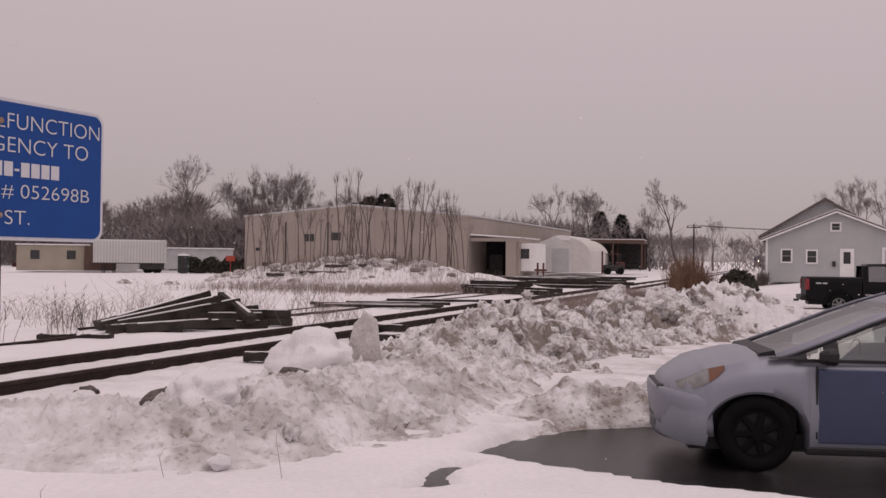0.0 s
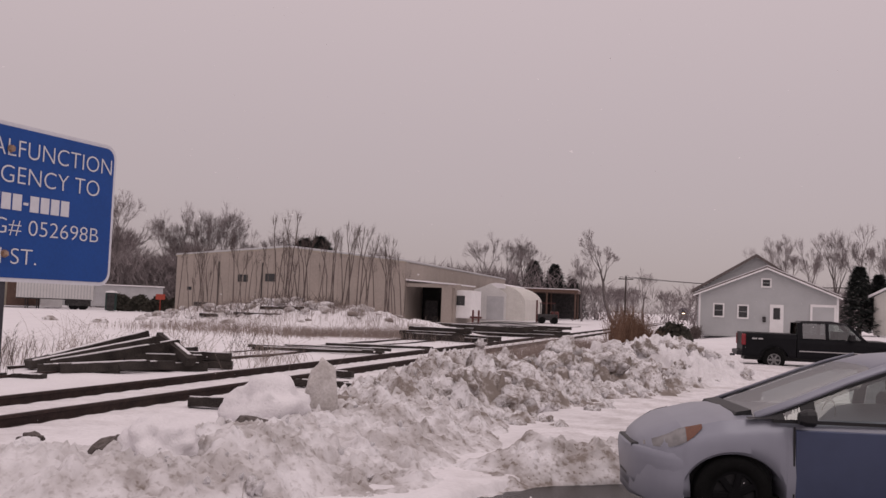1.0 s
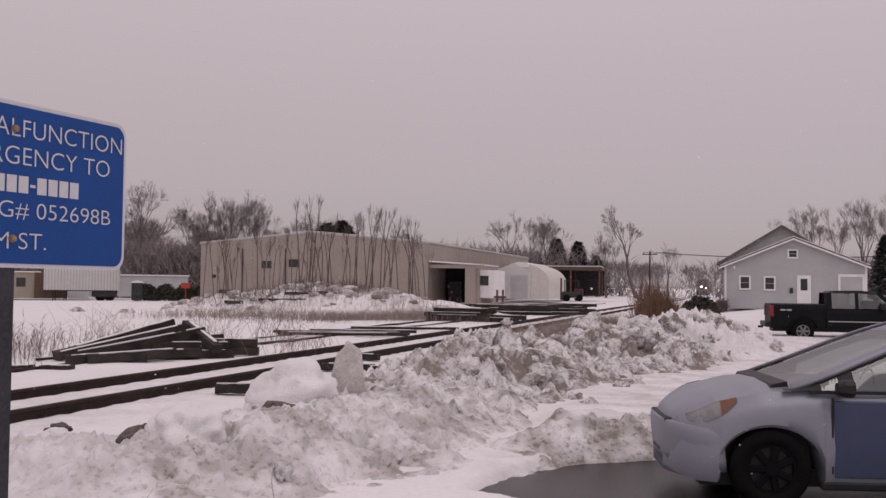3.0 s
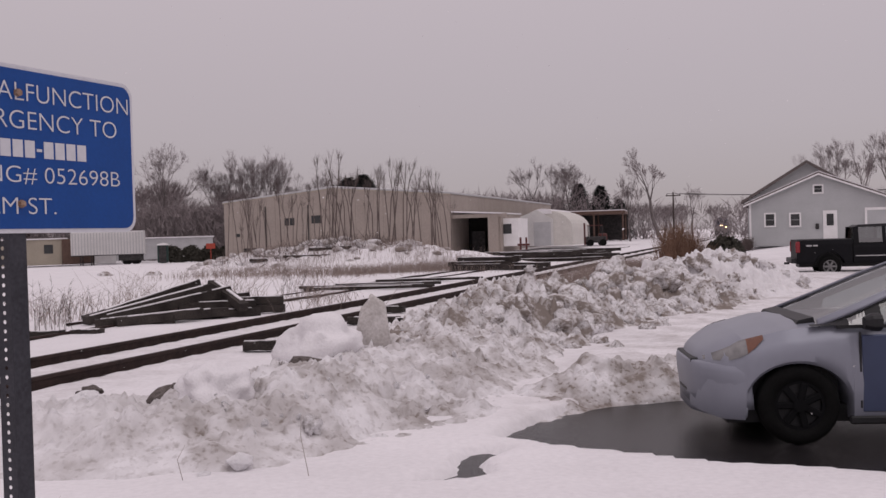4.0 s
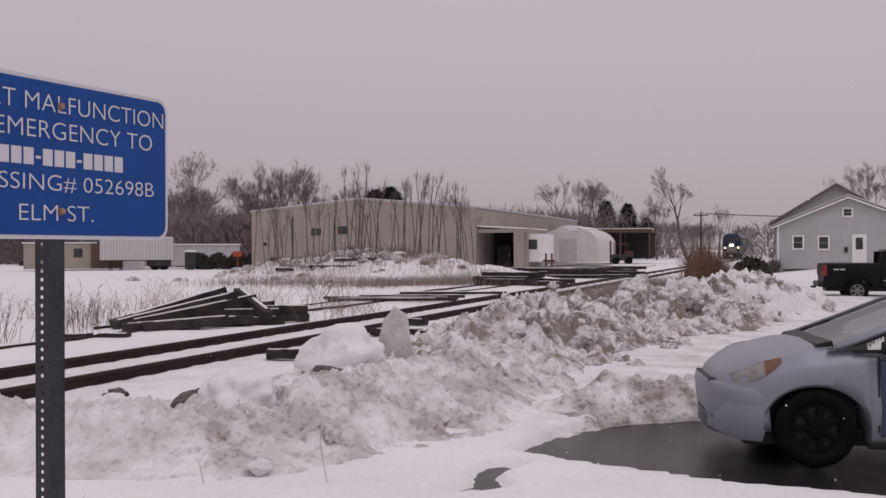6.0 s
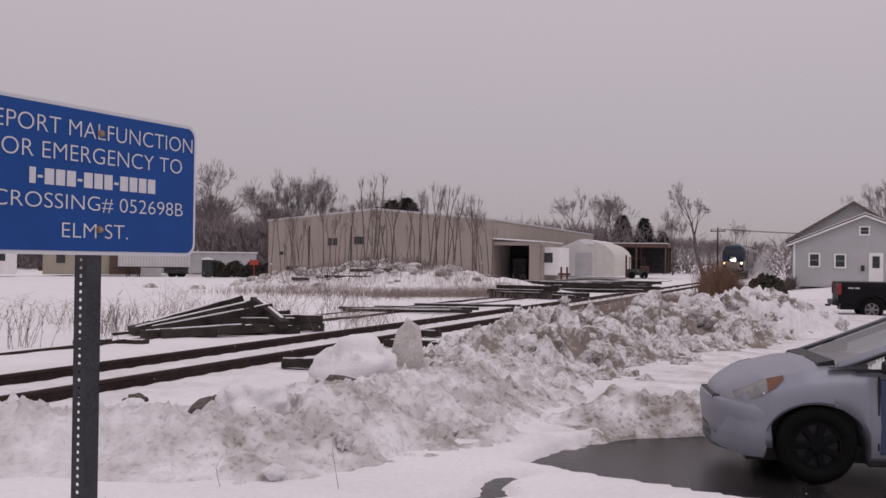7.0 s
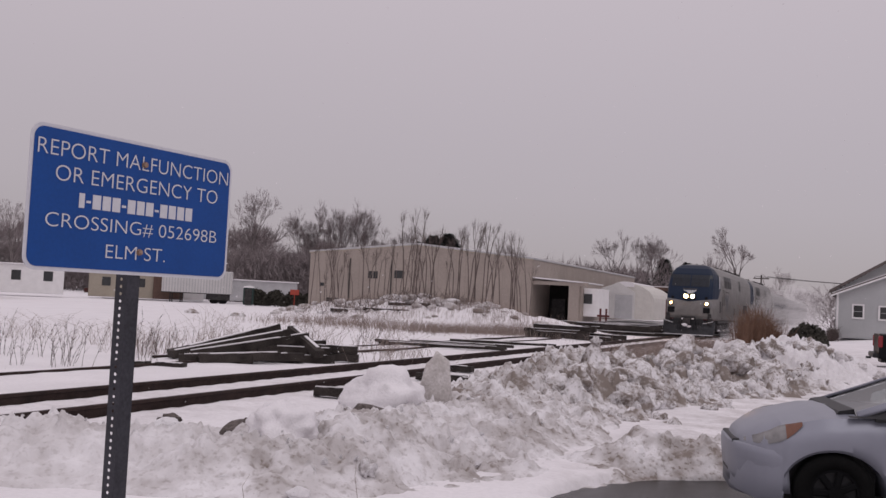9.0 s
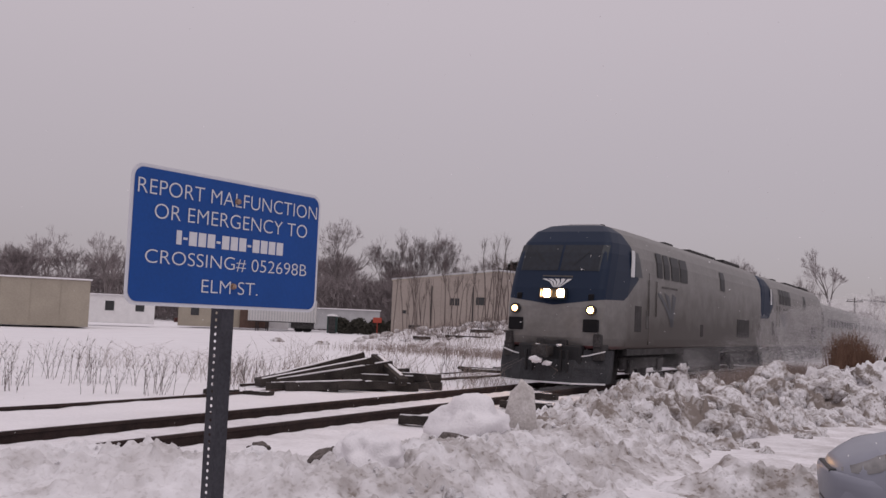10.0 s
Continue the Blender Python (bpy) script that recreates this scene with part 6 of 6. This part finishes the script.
# saplings before the warehouse
SAP = [bare_tree(k, 7.0, 3, (5, 20), .42, .86, 0, 1, .08, .008, .030) for k in (31, 32, 33, 34, 35, 36)]
rg = random.Random(8)
for i in range(70):
    u = i / 69
    x, y = -16.5 + 14.5 * u + rg.uniform(-.6, .6), 58.5 + rg.uniform(-3.0, 4.5)
    h = rg.uniform(.56, .86) * (1.0 if u > .45 else .78)
    if i in (2, 3):
        continue
    tree_thing(SAP[i % 6], pose(x, y, gz(x, y) - .05, rg.uniform(-5, 5), rg.uniform(-7, 7), rg.uniform(0, 360)) @ Matrix.Diagonal((h, h, h, 1)), "thin bare sapling growing on the snowy heap", "saplings on the heap", SAPLING, SAPLING, "sapling")


def blades(name, label, spots, material, seed, count, h, w, lean=.25):
    rg = random.Random(seed)
    vs, fs = [], []
    for _ in range(count):
        x, y, rx, ry, k = rg.choice(spots)
        px, py = x + rg.gauss(0, rx), y + rg.gauss(0, ry)
        hh = h * k * rg.uniform(.4, 1.15)
        a = Vector((px, py, gz(px, py) - .02))
        b = a + Vector((rg.gauss(0, lean) * hh, rg.gauss(0, lean) * hh, hh * .7))
        c = b + Vector((rg.gauss(0, lean * 1.6) * hh, rg.gauss(0, lean * 1.6) * hh, hh * .35))
        limb(vs, fs, a, b, w, w * .7, 3)
        limb(vs, fs, b, c, w * .7, w * .25, 3)
    me = bpy.data.meshes.new(name)
    me.from_pydata(vs, [], fs)
    me.materials.append(material)
    return tagged(new(name, me), label, "dry growth", kind="stuff")


blades("russet_reeds", "tall russet dry reeds behind the snow bank", [(10.2 + .17 * k, 33.6 + .3 * k, .16, .6, (.98, 1.08, 1.02, 1.1, .96, .9, .8, .62, .5)[k]) for k in range(9)], REED, 2, 3000, 1.56, .008, .07)
twig_mass("dry_brush", "brown leafless brush beside the grey house", [(16.42, 66, .14, .4, .6)], SAPLING, 15, 700, .48)
blades("dry_grass", "dry brown grass between the rails and the snow bank", [(track(y) + o, y, .5, .8, k) for y in range(25, 46) for o, k in ((2.7, .75), (3.7, .8), (4.7, .8))], STRAW, 3, 4600, .66, .007, .18)
blades("dry_weeds", "dry brown weeds in the snowy field by the warehouse heap", [(-13 + 1.2 * i, 47 + 3.0 * math.sin(i * .8), 1.6, 2.2, .75) for i in range(13)] + [(-4 + .7 * i, 44 + i * .9, 1.0, 1.2, .7) for i in range(8)], STRAW, 5, 5000, .62, .007, .14)
blades("dry_weeds", "scattered dry weeds on the snowy heap", [(-14 + 1.1 * i, 54 + 2 * math.sin(i), 1.2, 1.4, .8) for i in range(13)], STRAW, 7, 2600, .55, .007, .16)
blades("dry_weeds", "thin dry weeds standing in the field snow", [(-9 + .75 * i + track(24), 24.5 + 2 * math.sin(i * 1.7), .35, .8, .6 + .4 * (i % 3)) for i in range(11)] + [(-3.4, 19.5, .25, .4, 1), (-4.4, 20.5, .4, .5, .9), (-6.5, 22, .5, .6, .9), (-8.5, 22, .6, .8, .8), (-10.5, 23, .8, 1.2, .9), (-13, 26, 1.5, 2, .8)], STRAW, 9, 700, .70, .005, .3)
for i, (x, y, h) in enumerate(((5.9, 6.3, .42), (6.75, 6.5, .38), (6.5, 5.2, .14), (5.55, 5.3, .12), (7.05, 5.0, .10), (4.6, 5.2, .16), (6.0, 4.9, .10))):
    o = blades("dead_stem", "single dead stem poking out of the snow", [(x, y, .005, .005, 1)], STRAW, 40 + i, 1, h, .003, .12)
    o["kind"] = "thing"
    tagged(o, category="stem", group="dead stems")
def weed_clump(x, y, h, count, seed):
    """Upright dead stems, each with short steep side twigs towards the top."""
    rg = random.Random(seed)
    vs, fs = [], []
    for _ in range(count):
        px, py = x + rg.gauss(0, .28), y + rg.gauss(0, .25)
        p, d, L = Vector((px, py, gz(px, py) - .03)), Vector((rg.gauss(.05, .16), rg.gauss(0, .12), 1)).normalized(), h * rg.uniform(.45, 1.1)
        for k in range(5):
            q = p + d * L / 5
            limb(vs, fs, p, q, .006 - .0008 * k, .0052 - .0008 * k, 3)
            if k > 0:
                for _ in range(rg.choice((2, 3))):
                    e = (d + Vector((rg.gauss(0, .6), rg.gauss(0, .6), .2))).normalized()
                    spike(vs, fs, q, q + e * L * rg.uniform(.10, .26), .0042)
            d = (d + Vector((rg.gauss(.02, .08), rg.gauss(0, .08), 0))).normalized()
            p = q
    me = bpy.data.meshes.new("weed_clump")
    me.from_pydata(vs, [], fs)
    me.materials.append(WEED)
    return tagged(new("weed_clump", me), "brown dry weed clump standing in the snow", "weeds", kind="stuff")


WEED = mat("dark_dry_weed", (0.075, 0.058, 0.052), 0.9, scale=3, fine=30, col2=(0.16, 0.13, 0.115))
for i, (x, y, h, n) in enumerate(((-2.9, 15.6, .75, 70), (-2.5, 17.7, .8, 60), (-2.9, 18.6, .7, 50), (-4.2, 17.2, .6, 40), (-4.9, 14.2, .7, 50), (-6.0, 15.0, .75, 60), (-7.2, 13.6, .7, 50), (-1.9, 24.5, .7, 60), (-.9, 27.5, .7, 70), (-8.8, 16.5, .7, 60), (-3.6, 21.0, .6, 40), (-5.4, 16.6, .8, 60), (-6.9, 17.4, .75, 60), (-3.6, 15.0, .6, 40), (-1.4, 21.5, .7, 50))):
    o = weed_clump(x, y, h * 1.15, n // 4, 80 + i)
    tagged(o, category="weeds", group="weed clumps")
rg = random.Random(52)
bm = bmesh.new()
for i in range(90):
    x = -8 + rg.gauss(0, 4.2)
    y = 55.5 + rg.gauss(0, 2.2) - .12 * (x + 8)
    r = rg.uniform(.10, .38)
    k = bmesh.ops.create_icosphere(bm, subdivisions=2, radius=r)
    for v in k["verts"]:
        v.co *= 1 + .5 * noise.noise(v.co * 4 + Vector((i * 3.7, 0, 0)))
        v.co = Vector((v.co.x * 1.4 + x, v.co.y + y, v.co.z * .7 + gz(x, y)))
rubble = part("heap_rubble", bm, DIRTY, None, smooth=True, kind="stuff")
tagged(rubble, "clods of dirt and dirty snow scattered over the heap", "rubble")
dv = rubble.data.attributes.new("dirt", "FLOAT", "POINT")
dv.data.foreach_set("value", [1.0] * len(rubble.data.vertices))
for x, y, rz, L in ((-9.2, 53.2, 96, 3.4), (-7.6, 54.2, 70, 2.2), (-8.6, 54.0, 115, 1.8), (-5.6, 54.6, 92, 1.6), (-12.2, 53.4, 80, 1.4)):
    o = beam("cut_log", None, pose(x, y, gz(x, y) - .04, 0, 0, rz), L * .8, .18, .17)
    tagged(o, "dark cut log lying on the snowy heap", "log", "cut logs")
twig_mass("brush_pile", "snowy tangle of cut brush on the heap", [(-8.5, 54.5, 1.6, .8, .3), (-6, 55.5, 1.2, .8, .3), (-11, 53.5, 1.5, .8, .2)], SAPLING, 9, 200, .7)


# ---- falling flakes near the lot ----
rg = random.Random(77)
vs, fs = [], []
for _ in range(2600):
    p = Vector((rg.uniform(3.5, 13.5), rg.uniform(2.2, 17), rg.uniform(0, 19)))
    d = Vector((rg.gauss(0, 1), rg.gauss(0, 1), rg.gauss(0, 1))).normalized() * rg.uniform(.0025, .006)
    e = d.orthogonal()
    k = len(vs)
    vs += [p - d - e, p + d * 1.2, p - d + e]
    fs.append((k, k + 1, k + 2))
me = bpy.data.meshes.new("falling_snow")
me.from_pydata(vs, [], fs)
me.materials.append(FLAKE)
falling = tagged(new("falling_snow", me), "sparse small snowflakes drifting down over the lot", "falling snow", kind="stuff")

def motions():
    for ob, lag in TRAIN:
        rows = []
        for i in range(0, 41):
            t = i * .25
            y = (23.75 + 35.05 * (10 - t) if t > 7 else 128.9 + 34.4 * (7 - t)) + lag
            rows.append((t, pose(track(y), y, .18 - .0018 * y, 0, 0, track_turn(y))))
        walk(ob, rows)
    walk(falling, [(t * .5, pose(-.15 * t, .1 * t, -.65 * t)) for t in range(21)])


motions()
